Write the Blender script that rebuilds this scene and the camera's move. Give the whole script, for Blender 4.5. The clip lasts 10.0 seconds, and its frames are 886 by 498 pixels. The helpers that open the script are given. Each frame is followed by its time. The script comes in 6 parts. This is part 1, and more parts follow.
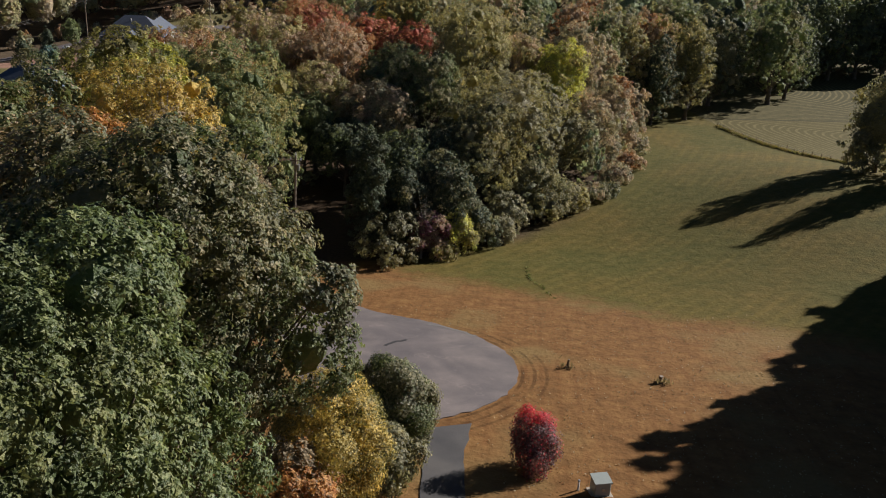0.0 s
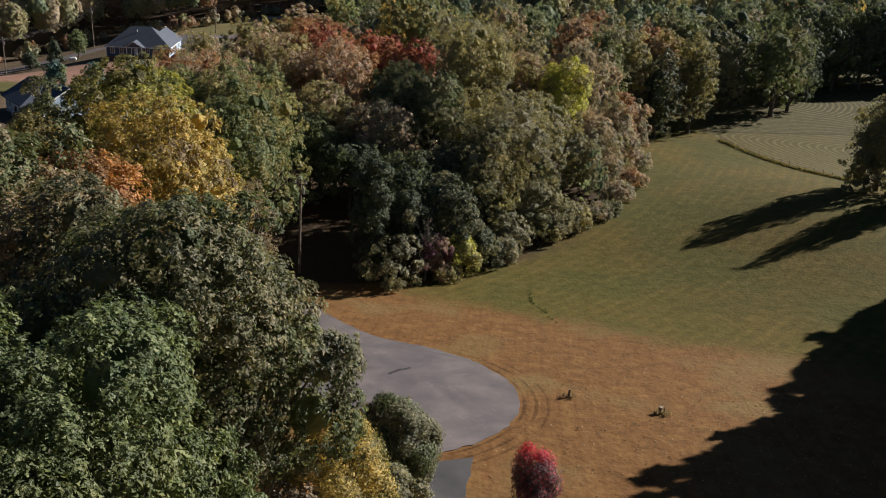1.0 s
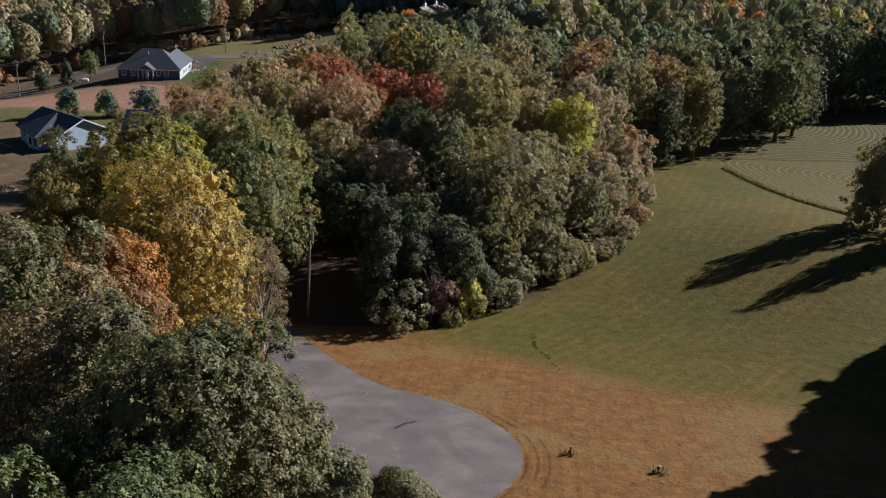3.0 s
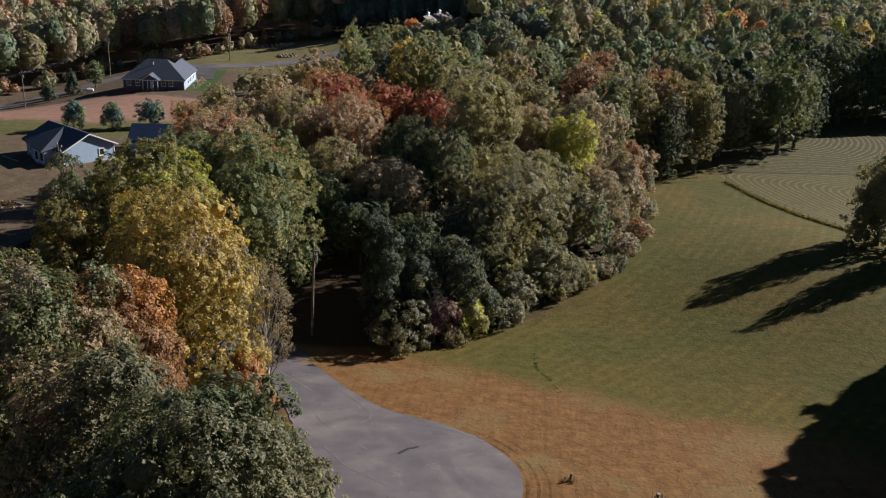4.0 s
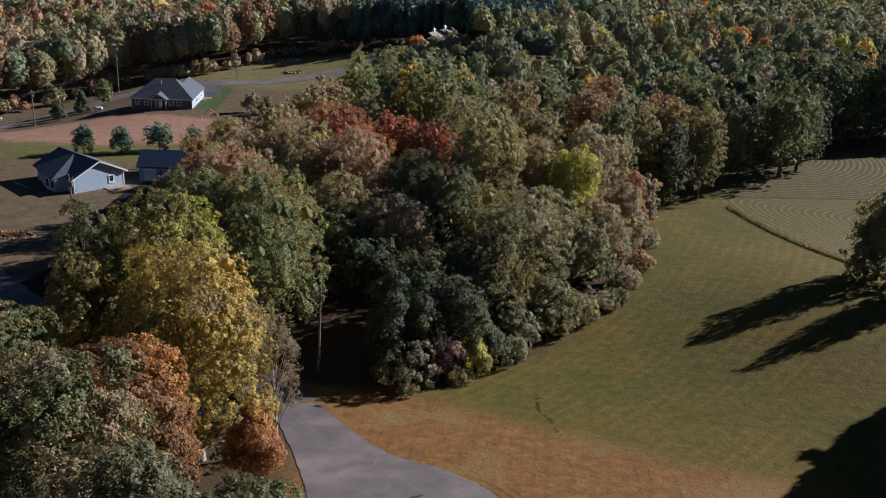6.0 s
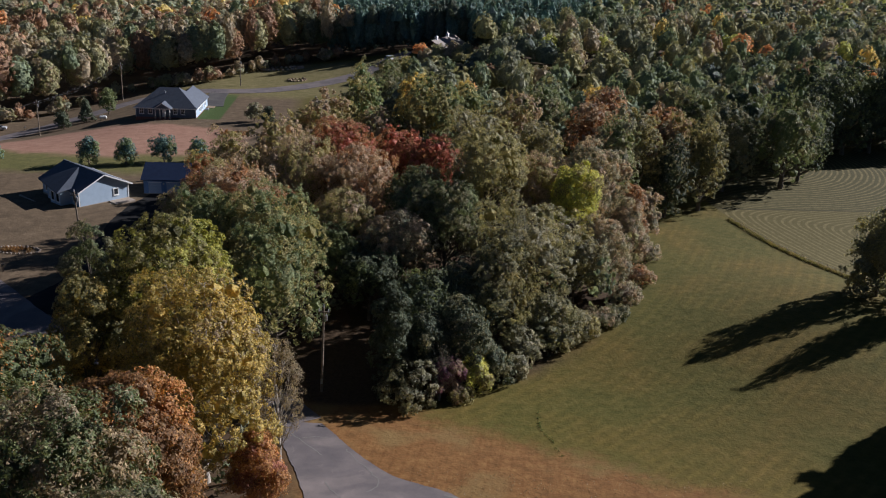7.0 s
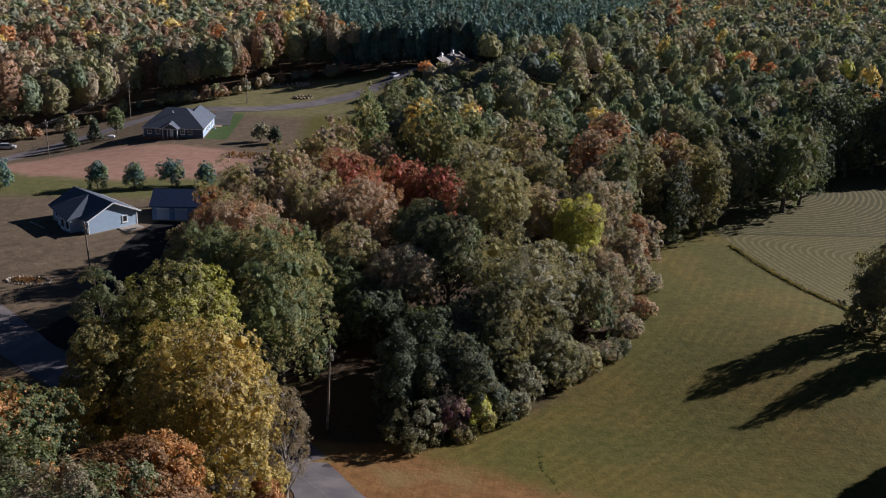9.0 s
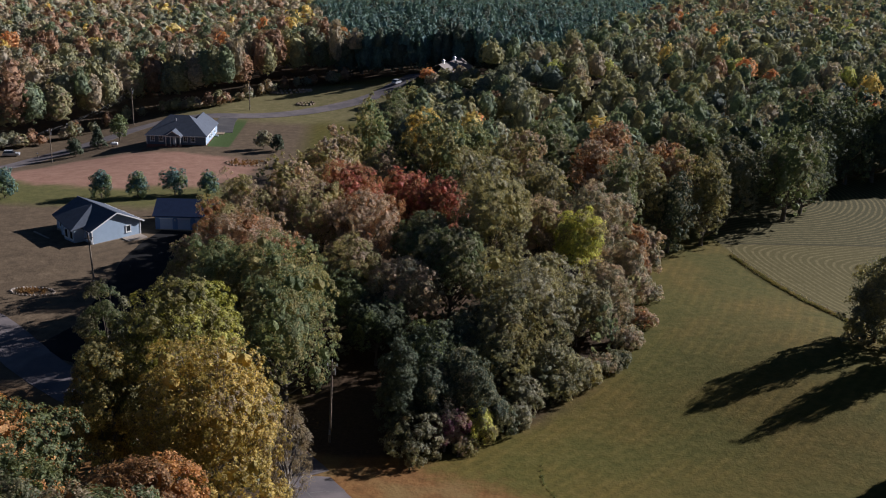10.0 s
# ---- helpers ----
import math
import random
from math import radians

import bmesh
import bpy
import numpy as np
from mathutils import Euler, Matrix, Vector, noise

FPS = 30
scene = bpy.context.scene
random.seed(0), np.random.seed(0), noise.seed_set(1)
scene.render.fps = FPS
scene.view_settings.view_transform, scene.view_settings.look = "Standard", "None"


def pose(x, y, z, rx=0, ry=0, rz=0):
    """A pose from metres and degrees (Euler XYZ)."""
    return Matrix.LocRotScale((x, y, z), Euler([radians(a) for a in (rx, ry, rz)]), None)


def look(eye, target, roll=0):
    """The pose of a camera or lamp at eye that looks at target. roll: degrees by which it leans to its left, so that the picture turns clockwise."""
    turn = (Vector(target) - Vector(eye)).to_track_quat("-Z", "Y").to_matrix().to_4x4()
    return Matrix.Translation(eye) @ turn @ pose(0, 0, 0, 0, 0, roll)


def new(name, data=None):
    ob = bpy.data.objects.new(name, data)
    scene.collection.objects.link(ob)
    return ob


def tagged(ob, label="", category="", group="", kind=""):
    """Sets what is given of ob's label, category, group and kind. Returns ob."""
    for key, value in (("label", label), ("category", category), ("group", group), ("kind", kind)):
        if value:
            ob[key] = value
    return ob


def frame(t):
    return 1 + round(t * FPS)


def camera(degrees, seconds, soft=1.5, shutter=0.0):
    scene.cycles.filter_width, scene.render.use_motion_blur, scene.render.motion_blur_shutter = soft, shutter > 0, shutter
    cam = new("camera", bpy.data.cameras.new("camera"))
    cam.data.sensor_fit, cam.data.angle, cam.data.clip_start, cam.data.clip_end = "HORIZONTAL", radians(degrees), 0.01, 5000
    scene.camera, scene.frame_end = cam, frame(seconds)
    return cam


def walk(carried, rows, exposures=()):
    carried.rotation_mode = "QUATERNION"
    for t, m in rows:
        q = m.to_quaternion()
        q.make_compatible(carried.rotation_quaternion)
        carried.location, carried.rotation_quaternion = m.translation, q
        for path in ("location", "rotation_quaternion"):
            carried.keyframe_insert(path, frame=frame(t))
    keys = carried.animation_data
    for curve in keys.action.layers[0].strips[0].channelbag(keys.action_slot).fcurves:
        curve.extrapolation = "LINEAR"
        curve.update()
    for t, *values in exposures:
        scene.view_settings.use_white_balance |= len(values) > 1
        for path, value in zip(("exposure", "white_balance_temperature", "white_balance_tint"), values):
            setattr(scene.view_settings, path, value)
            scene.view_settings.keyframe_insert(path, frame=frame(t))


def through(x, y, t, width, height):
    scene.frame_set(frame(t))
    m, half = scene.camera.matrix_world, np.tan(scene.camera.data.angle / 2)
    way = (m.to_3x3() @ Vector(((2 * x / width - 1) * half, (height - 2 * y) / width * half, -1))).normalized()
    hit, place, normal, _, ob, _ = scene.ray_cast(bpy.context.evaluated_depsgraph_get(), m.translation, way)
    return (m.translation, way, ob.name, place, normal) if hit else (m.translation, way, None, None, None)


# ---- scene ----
cam = camera(51.5, 10.0, soft=1.1)
METRES, EYE, TILT, LEAN, TURN = 24.0, 36.0, -20.5, -2.6, 0.0
ROWS = [
    (0.0, 0.0, 0.0, 0.0, 0.0, 0.0, -0.0),
    (0.5, 0.0018, -0.0206, 0.0473, 0.14, 0.06, -0.01),
    (1.0, 0.0049, -0.0431, 0.0943, 0.28, 0.11, -0.04),
    (1.5, 0.0077, -0.0656, 0.1405, 0.41, 0.18, -0.05),
    (2.0, 0.0101, -0.0884, 0.1865, 0.53, 0.24, -0.09),
    (2.5, 0.0119, -0.1105, 0.2328, 0.65, 0.31, -0.14),
    (4.0, 0.0161, -0.1782, 0.3706, 0.95, 0.49, -0.27),
    (4.5, 0.0172, -0.1998, 0.4164, 1.04, 0.54, -0.33),
    (5.0, 0.0187, -0.2221, 0.4638, 1.13, 0.57, -0.36),
    (5.5, 0.0198, -0.2429, 0.51, 1.2, 0.61, -0.41),
    (7.0, 0.0254, -0.3069, 0.651, 1.45, 0.68, -0.5),
    (7.5, 0.0263, -0.3295, 0.6981, 1.53, 0.72, -0.53),
    (8.0, 0.0273, -0.3514, 0.7444, 1.6, 0.78, -0.57),
    (8.5, 0.0283, -0.3734, 0.7903, 1.67, 0.84, -0.61),
    (9.0, 0.0292, -0.3959, 0.8365, 1.74, 0.9, -0.64),
    (9.5, 0.0301, -0.4148, 0.8741, 1.8, 0.97, -0.68),
    (10.0, 0.0315, -0.4307, 0.9016, 1.86, 1.01, -0.7),
]
EXPOSURE, SUN, SKY = 0.41, 6.3, 0.026
# the picture darkens a little and turns cooler on the way up
walk(cam, [(t, pose(0, 0, EYE, TILT, LEAN, TURN) @ pose(METRES * x, METRES * y, METRES * z, 90 + pitch, roll, yaw)) for t, x, y, z, yaw, pitch, roll in ROWS], exposures=[(0.0, EXPOSURE, 6400, 10), (4.5, EXPOSURE - 0.03, 6050, 12), (10.0, EXPOSURE - 0.17, 5850, 15)])

# ---- light ----
SUN_AZ, SUN_EL = 32.0, 25.0          # degrees from +x towards +y, and above the horizon
world = bpy.data.worlds.new("sky")
scene.world = world
world.use_nodes = True
wn = world.node_tree
sky = wn.nodes.new("ShaderNodeTexSky")
sky.sky_type, sky.sun_disc = "NISHITA", False
sky.sun_elevation, sky.sun_rotation = radians(SUN_EL), radians(90 - SUN_AZ)
sky.air_density, sky.dust_density, sky.ozone_density = 1.0, 0.4, 6.0
wn.links.new(sky.outputs[0], wn.nodes["Background"].inputs[0])
wn.nodes["Background"].inputs[1].default_value = SKY
sun = new("sun", bpy.data.lights.new("sun", "SUN"))
sun.data.energy, sun.data.angle, sun.data.color = SUN, radians(0.5), (1.0, 0.935, 0.875)
sd = Vector((math.cos(radians(SUN_EL)) * math.cos(radians(SUN_AZ)), math.cos(radians(SUN_EL)) * math.sin(radians(SUN_AZ)), math.sin(radians(SUN_EL))))
sun.matrix_world = look(sd * 300, (0, 0, 0))


# ---- materials ----
class Nodes:
    """A material and short ways to add nodes to it."""

    def __init__(self, name):
        self.m = bpy.data.materials.new(name)
        self.m.use_nodes = True
        self.t = self.m.node_tree
        self.p = self.t.nodes["Principled BSDF"]
        self.out = self.t.nodes["Material Output"]
        tc = self.t.nodes.new("ShaderNodeTexCoord")
        self.co = tc.outputs["Object"]
        self.geo = self.t.nodes.new("ShaderNodeNewGeometry")

    def put(self, value, socket):
        if isinstance(value, bpy.types.NodeSocket):
            self.t.links.new(value, socket)
        elif isinstance(value, tuple) and len(value) == 3 and socket.type == "RGBA":
            socket.default_value = (*value, 1)
        else:
            socket.default_value = value

    def noise(self, scale, detail=4.0, co=None, rough=0.55, dist=0.0):
        n = self.t.nodes.new("ShaderNodeTexNoise")
        self.put(co or self.co, n.inputs["Vector"])
        n.inputs["Scale"].default_value, n.inputs["Detail"].default_value = scale, detail
        n.inputs["Roughness"].default_value, n.inputs["Distortion"].default_value = rough, dist
        return n.outputs["Fac"]

    def ramp(self, fac, stops):
        n = self.t.nodes.new("ShaderNodeValToRGB")
        e = n.color_ramp.elements
        while len(e) < len(stops):
            e.new(0.5)
        for s, (pos, col) in zip(e, stops):
            s.position = pos
            s.color = (*col, 1) if isinstance(col, tuple) else (col, col, col, 1)
        self.put(fac, n.inputs[0])
        return n.outputs[0]

    def math(self, op, a, b=0.0, c=0.0):
        n = self.t.nodes.new("ShaderNodeMath")
        n.operation = op
        for v, s in zip((a, b, c), n.inputs):
            self.put(v, s)
        return n.outputs[0]

    def mix(self, fac, a, b, blend="MIX"):
        n = self.t.nodes.new("ShaderNodeMix")
        n.data_type, n.blend_type = "RGBA", blend
        self.put(fac, n.inputs[0]), self.put(a, n.inputs[6]), self.put(b, n.inputs[7])
        return n.outputs[2]

    def step(self, value, lo, hi):
        n = self.t.nodes.new("ShaderNodeMapRange")
        n.interpolation_type = "SMOOTHSTEP"
        self.put(value, n.inputs[0])
        n.inputs[1].default_value, n.inputs[2].default_value = lo, hi
        return n.outputs[0]

    def xyz(self):
        n = self.t.nodes.new("ShaderNodeSeparateXYZ")
        self.put(self.co, n.inputs[0])
        return n.outputs

    def vec(self, x, y, z=0.0):
        n = self.t.nodes.new("ShaderNodeCombineXYZ")
        for v, s in zip((x, y, z), n.inputs):
            self.put(v, s)
        return n.outputs[0]

    def bump(self, height, strength, distance=0.1):
        n = self.t.nodes.new("ShaderNodeBump")
        n.inputs["Strength"].default_value, n.inputs["Distance"].default_value = strength, distance
        self.put(height, n.inputs["Height"])
        self.put(n.outputs[0], self.p.inputs["Normal"])

    def done(self, colour, rough=0.8, metal=0.0, spec=0.3):
        self.put(colour, self.p.inputs["Base Color"])
        self.put(rough, self.p.inputs["Roughness"])
        self.p.inputs["Metallic"].default_value = metal
        self.p.inputs["Specular IOR Level"].default_value = spec
        return self.m


def leaf_material(name, stops, patch=0.3, through=0.45, rough=0.5, spec=0.35, mass=0.0):
    """Leaves: a colour for each leaf, larger patches over the crown, some light passing through."""
    n = Nodes(name)
    col = n.ramp(n.geo.outputs["Random Per Island"], stops)
    big = n.noise(patch, 2.0)
    col = n.mix(n.step(big, 0.35, 0.7), col, n.mix(1.0, col, (1.18, 1.08, 0.92), "MULTIPLY"))
    col = n.mix(n.step(n.noise(patch * 2.7, 2.0), 0.45, 0.75), col, n.mix(1.0, col, (0.7, 0.76, 0.78), "MULTIPLY"))
    if mass:
        # leaf upon leaf: where foliage closes up it keeps the relief and mottling of its clumps
        grain = n.math("MULTIPLY_ADD", n.noise(1.3, 2.0), 0.55, n.math("MULTIPLY", n.noise(4.2, 3.0, rough=0.7), 0.45))
        col = n.mix(n.step(grain, 0.36, 0.66), n.mix(1.0, col, (0.76, 0.78, 0.8), "MULTIPLY"), n.mix(1.0, col, (1.2, 1.18, 1.14), "MULTIPLY"))
        n.bump(grain, 1.0, mass)
    n.done(col, rough, 0.0, spec)
    tr = n.t.nodes.new("ShaderNodeBsdfTranslucent")
    n.put(n.mix(1.0, col, (1.35, 1.32, 0.95), "MULTIPLY"), tr.inputs[0])
    mx = n.t.nodes.new("ShaderNodeMixShader")
    mx.inputs[0].default_value = through
    n.t.links.new(n.p.outputs[0], mx.inputs[1]), n.t.links.new(tr.outputs[0], mx.inputs[2])
    n.t.links.new(mx.outputs[0], n.out.inputs[0])
    return n.m


LEAF_TONES = {
    "green": [(0, (0.058, 0.078, 0.034)), (0.55, (0.12, 0.148, 0.062)), (1, (0.2, 0.22, 0.1))],
    "fresh": [(0, (0.069, 0.099, 0.041)), (0.55, (0.138, 0.179, 0.076)), (1, (0.235, 0.262, 0.124))],
    "oak": [(0, (0.068, 0.076, 0.04)), (0.55, (0.148, 0.15, 0.078)), (1, (0.26, 0.23, 0.135))],
    "olive": [(0, (0.110, 0.110, 0.041)), (0.55, (0.207, 0.193, 0.076)), (1, (0.317, 0.276, 0.117))],
    "gold": [(0, (0.24, 0.195, 0.06)), (0.55, (0.48, 0.372, 0.098)), (1, (0.64, 0.48, 0.15))],
    "lime": [(0, (0.2, 0.214, 0.045)), (0.55, (0.34, 0.35, 0.078)), (1, (0.46, 0.42, 0.105))],
    "russet": [(0, (0.135, 0.072, 0.034)), (0.55, (0.225, 0.122, 0.052)), (1, (0.31, 0.19, 0.085))],
    "red": [(0, (0.19, 0.075, 0.05)), (0.55, (0.3, 0.12, 0.078)), (1, (0.38, 0.18, 0.11))],
    "orange": [(0, (0.304, 0.138, 0.055)), (0.55, (0.469, 0.225, 0.065)), (1, (0.552, 0.331, 0.138))],
    "tan": [(0, (0.166, 0.131, 0.083)), (0.55, (0.276, 0.221, 0.138)), (1, (0.386, 0.304, 0.193))],
    "grey": [(0, (0.097, 0.1, 0.06)), (0.55, (0.193, 0.19, 0.112)), (1, (0.331, 0.305, 0.19))],
    # lowered below cedar green: on oaks this tone stands in for shade
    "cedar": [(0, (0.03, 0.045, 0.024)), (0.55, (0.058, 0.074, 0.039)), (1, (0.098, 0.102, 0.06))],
    "pine": [(0, (0.04, 0.08, 0.062)), (0.55, (0.07, 0.125, 0.1)), (1, (0.11, 0.17, 0.125))],
    "wine": [(0, (0.09, 0.04, 0.05)), (0.55, (0.16, 0.075, 0.085)), (1, (0.26, 0.15, 0.15))],
    "crimson": [(0, (0.4, 0.03, 0.06)), (0.55, (0.62, 0.05, 0.09)), (1, (0.75, 0.11, 0.13))],
}
LEAF = {k: leaf_material("leaf_" + k, v, through=0.12 if k in ("cedar", "pine") else 0.32, rough=0.46, spec=0.26, mass=0.3) for k, v in LEAF_TONES.items()}

def soften(stops, keep):
    """The same tones with less contrast between one leaf and the next."""
    mid = stops[1][1]
    return [(p, tuple(m + keep * (c - m) for c, m in zip(col, mid))) for p, col in stops]


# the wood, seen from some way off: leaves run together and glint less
# tones lifted, blue most: haze and blue sky light put into the leaf colour
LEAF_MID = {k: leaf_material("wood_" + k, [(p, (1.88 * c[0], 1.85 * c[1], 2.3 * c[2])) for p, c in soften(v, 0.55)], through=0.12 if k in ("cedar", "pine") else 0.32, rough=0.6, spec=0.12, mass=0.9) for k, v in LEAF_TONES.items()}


# crowns far off: many leaves to each clump, little gloss; blue-grey haze mixed into the colour
def hazed_tones(stops):
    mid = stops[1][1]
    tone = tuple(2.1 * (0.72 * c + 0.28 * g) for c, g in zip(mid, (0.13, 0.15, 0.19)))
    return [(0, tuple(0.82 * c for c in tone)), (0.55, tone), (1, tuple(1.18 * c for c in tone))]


LEAF_FAR = {k: leaf_material("clump_" + k, hazed_tones(v), through=0.25, rough=0.75, spec=0.12, mass=1.2) for k, v in LEAF_TONES.items()}


def plain(name, colour, rough=0.7, metal=0.0, spread=0.25, scale=3.0, bump=0.0, spec=0.3):
    n = Nodes(name)
    lo = tuple(c * (1 - spread) for c in colour)
    hi = tuple(min(1, c * (1 + spread)) for c in colour)
    f = n.math("MULTIPLY_ADD", n.noise(scale * 9, 3.0), 0.45, n.math("MULTIPLY", n.noise(scale, 4.0), 0.55))
    if bump:
        n.bump(n.noise(scale * 9, 3.0), bump, 0.02)
    return n.done(n.ramp(f, [(0.3, lo), (0.7, hi)]), rough, metal, spec)


BARK = plain("bark", (0.13, 0.105, 0.08), 0.9, scale=1.5, spread=0.5, bump=0.6)
BARK_PALE = plain("bark_pale", (0.3, 0.27, 0.23), 0.9, scale=1.5, spread=0.35, bump=0.5)
POLE_WOOD = plain("pole_wood", (0.2, 0.16, 0.12), 0.85, scale=2.0, spread=0.35, bump=0.4)
METAL = plain("galvanised", (0.45, 0.46, 0.47), 0.45, 0.8, 0.15)
CERAMIC = plain("glazed_ceramic", (0.55, 0.56, 0.58), 0.25, 0.0, 0.1)
WIRE = plain("wire", (0.12, 0.12, 0.12), 0.6, 0.3, 0.1)
WHITE = plain("white_paint", (0.78, 0.78, 0.76), 0.5, 0.0, 0.06)
SIDING_BLUE = plain("blue_grey_siding", (0.33, 0.42, 0.52), 0.6, 0.0, 0.1, 1.0)
# darker copy of the siding, with the shade of the unlit walls in its colour
SIDING_SHADED = plain("siding_shaded", (0.10, 0.125, 0.16), 0.6, 0.0, 0.12, 1.0)
SHINGLE = plain("grey_shingle", (0.08, 0.094, 0.12), 0.85, 0.0, 0.22, 1.2, 0.4)
SHINGLE_DARK = plain("dark_shingle", (0.014, 0.024, 0.055), 0.9, 0.0, 0.2, 1.2, 0.4, 0.08)
SHINGLE_BROWN = plain("brown_shingle", (0.22, 0.19, 0.17), 0.85, 0.0, 0.15, 1.0, 0.3)
BRICK = plain("brick_red", (0.25, 0.1, 0.07), 0.85, 0.0, 0.2, 4.0, 0.3)
# blue siding, deepened to carry the shade on the garage front
SIDING_GARAGE = plain("garage_blue_siding", (0.13, 0.22, 0.4), 0.6, 0.0, 0.1, 1.0)
GLASS = plain("window_glass", (0.03, 0.035, 0.04), 0.05, 0.0, 0.1, spec=0.8)
TRIM = plain("trim_white", (0.74, 0.74, 0.72), 0.5, 0.0, 0.05)
# white doors tinted blue-grey: shade and sky light put into the paint colour
DOOR_SHADED = plain("garage_door_shaded", (0.36, 0.43, 0.55), 0.5, 0.0, 0.05)
STONE = plain("field_stone", (0.32, 0.27, 0.22), 0.9, 0.0, 0.35, 2.0, 0.6)
WOOD_OLD = plain("weathered_wood", (0.24, 0.18, 0.12), 0.9, 0.0, 0.35, 3.0, 0.5)
CAR_PAINT = plain("silver_paint", (0.55, 0.57, 0.6), 0.3, 0.4, 0.05)
RUBBER = plain("rubber", (0.02, 0.02, 0.02), 0.8)
GREEN_BOX = plain("cabinet_paint", (0.3, 0.33, 0.31), 0.5, 0.1, 0.1)
BLACK = plain("black_paint", (0.03, 0.03, 0.03), 0.5)


def ground_material():
    """Mown grass: green field, dry brown verge, red clay, striped hay field, leaf litter in the woods."""
    n = Nodes("grass_ground")
    x, y, z = n.xyz()
    wob = n.math("SUBTRACT", n.noise(0.12, 4.0), 0.5)
    fine = n.noise(2.6, 4.0, rough=0.6)
    mid = n.noise(0.7, 4.0, rough=0.6)
    broad = n.noise(0.05, 4.0)

    def ellipse(cx, cy, rx, ry, soft=0.25, rough_edge=0.5):
        a = n.math("DIVIDE", n.math("SUBTRACT", x, cx), rx)
        b = n.math("DIVIDE", n.math("SUBTRACT", y, cy), ry)
        d = n.math("SQRT", n.math("ADD", n.math("MULTIPLY", a, a), n.math("MULTIPLY", b, b)))
        d = n.math("MULTIPLY_ADD", wob, rough_edge, d)
        return n.step(d, 1 + soft, 1 - soft)

    # green meadow with mower passes that bend with the edge of the wood
    dy = n.math("SUBTRACT", y, 120.0)
    arm = n.math("SQRT", n.math("MULTIPLY_ADD", dy, dy, 225.0))
    off = n.math("MULTIPLY_ADD", arm, 0.27, n.math("MULTIPLY_ADD", dy, -0.63, x))
    off = n.math("MULTIPLY_ADD", wob, 0.9, off)
    pas = n.math("MULTIPLY_ADD", n.math("SINE", n.math("MULTIPLY", off, 3.0)), 0.5, 0.5)
    pas = n.math("MULTIPLY", n.step(pas, 0.35, 0.95), n.step(n.noise(0.1, 3.0), 0.3, 0.62))
    green = n.ramp(mid, [(0.3, (0.069, 0.069, 0.014)), (0.5, (0.089, 0.085, 0.019)), (0.72, (0.114, 0.103, 0.027))])
    green = n.mix(n.step(broad, 0.4, 0.65), green, n.mix(1.0, green, (1.28, 1.06, 1.1), "MULTIPLY"))
    green = n.mix(pas, green, n.mix(1.0, green, (1.17, 1.15, 1.13), "MULTIPLY"))
    # dry brown grass with straight mower passes
    row = n.math("SINE", n.math("MULTIPLY", n.math("MULTIPLY_ADD", wob, 0.12, n.math("MULTIPLY_ADD", y, -0.1, x)), 5.2))
    row = n.math("MULTIPLY_ADD", row, 0.5, 0.5)
    brown = n.ramp(n.noise(0.8, 5.0, rough=0.6), [(0.3, (0.14, 0.075, 0.028)), (0.5, (0.19, 0.1, 0.037)), (0.72, (0.245, 0.14, 0.053))])
    brown = n.mix(n.math("MULTIPLY", n.step(row, 0.72, 1.0), n.step(n.noise(0.09, 3.0), 0.34, 0.6)), brown, n.mix(1.0, brown, (0.9, 0.86, 0.84), "MULTIPLY"))
    brown = n.mix(n.step(n.noise(0.11, 3.0), 0.5, 0.68), brown, (0.2, 0.135, 0.055))
    ax, ay = n.math("ADD", x, 4.5), n.math("SUBTRACT", y, 61.2)
    ring = n.math("SQRT", n.math("MULTIPLY_ADD", ax, ax, n.math("MULTIPLY", ay, ay)))
    rut = n.math("MULTIPLY", n.step(n.math("SINE", n.math("MULTIPLY", ring, 7.0)), 0.3, 0.9), n.math("MULTIPLY", n.step(ring, 14.6, 13.2), n.step(n.noise(0.3, 2.0), 0.4, 0.6)))
    brown = n.mix(rut, brown, n.mix(1.0, brown, (0.6, 0.58, 0.55), "MULTIPLY"))
    edge = n.math("MULTIPLY_ADD", x, 0.55, y)
    edge = n.math("MULTIPLY_ADD", wob, 9.0, n.math("MULTIPLY_ADD", n.math("SUBTRACT", mid, 0.5), 7.0, edge))
    col = n.mix(n.step(edge, 85.5, 93.0), brown, green)
    # hay field past the fence
    # swaths run beside the fence and turn at the headland; beyond it they sweep round the corner oak
    d_fence = n.math("MULTIPLY_ADD", n.math("SUBTRACT", y, 160.0), 0.16, n.math("SUBTRACT", x, 60.5))
    d_head = n.math("SUBTRACT", 190.0, n.math("MULTIPLY_ADD", x, -0.12, n.math("ADD", y, 8.0)))
    near = n.math("SMOOTH_MIN", n.math("MULTIPLY_ADD", d_head, 1.0, n.math("MULTIPLY", d_fence, 0.35)), d_fence, 9.0)
    ex, ey = n.math("SUBTRACT", x, 72.0), n.math("SUBTRACT", y, 236.0)
    beyond = n.math("SQRT", n.math("MULTIPLY_ADD", ex, ex, n.math("MULTIPLY", ey, ey)))
    upper = n.step(d_head, 0.3, -0.3)
    swath = n.math("ADD", n.math("MULTIPLY", near, n.math("SUBTRACT", 1.0, upper)), n.math("MULTIPLY", beyond, upper))
    swath = n.math("MULTIPLY_ADD", wob, 1.2, swath)
    hay_s = n.math("MULTIPLY_ADD", n.math("SINE", n.math("MULTIPLY", swath, 4.6)), 0.5, 0.5)
    hay_lo = n.mix(upper, (0.098, 0.087, 0.03), (0.072, 0.068, 0.026))
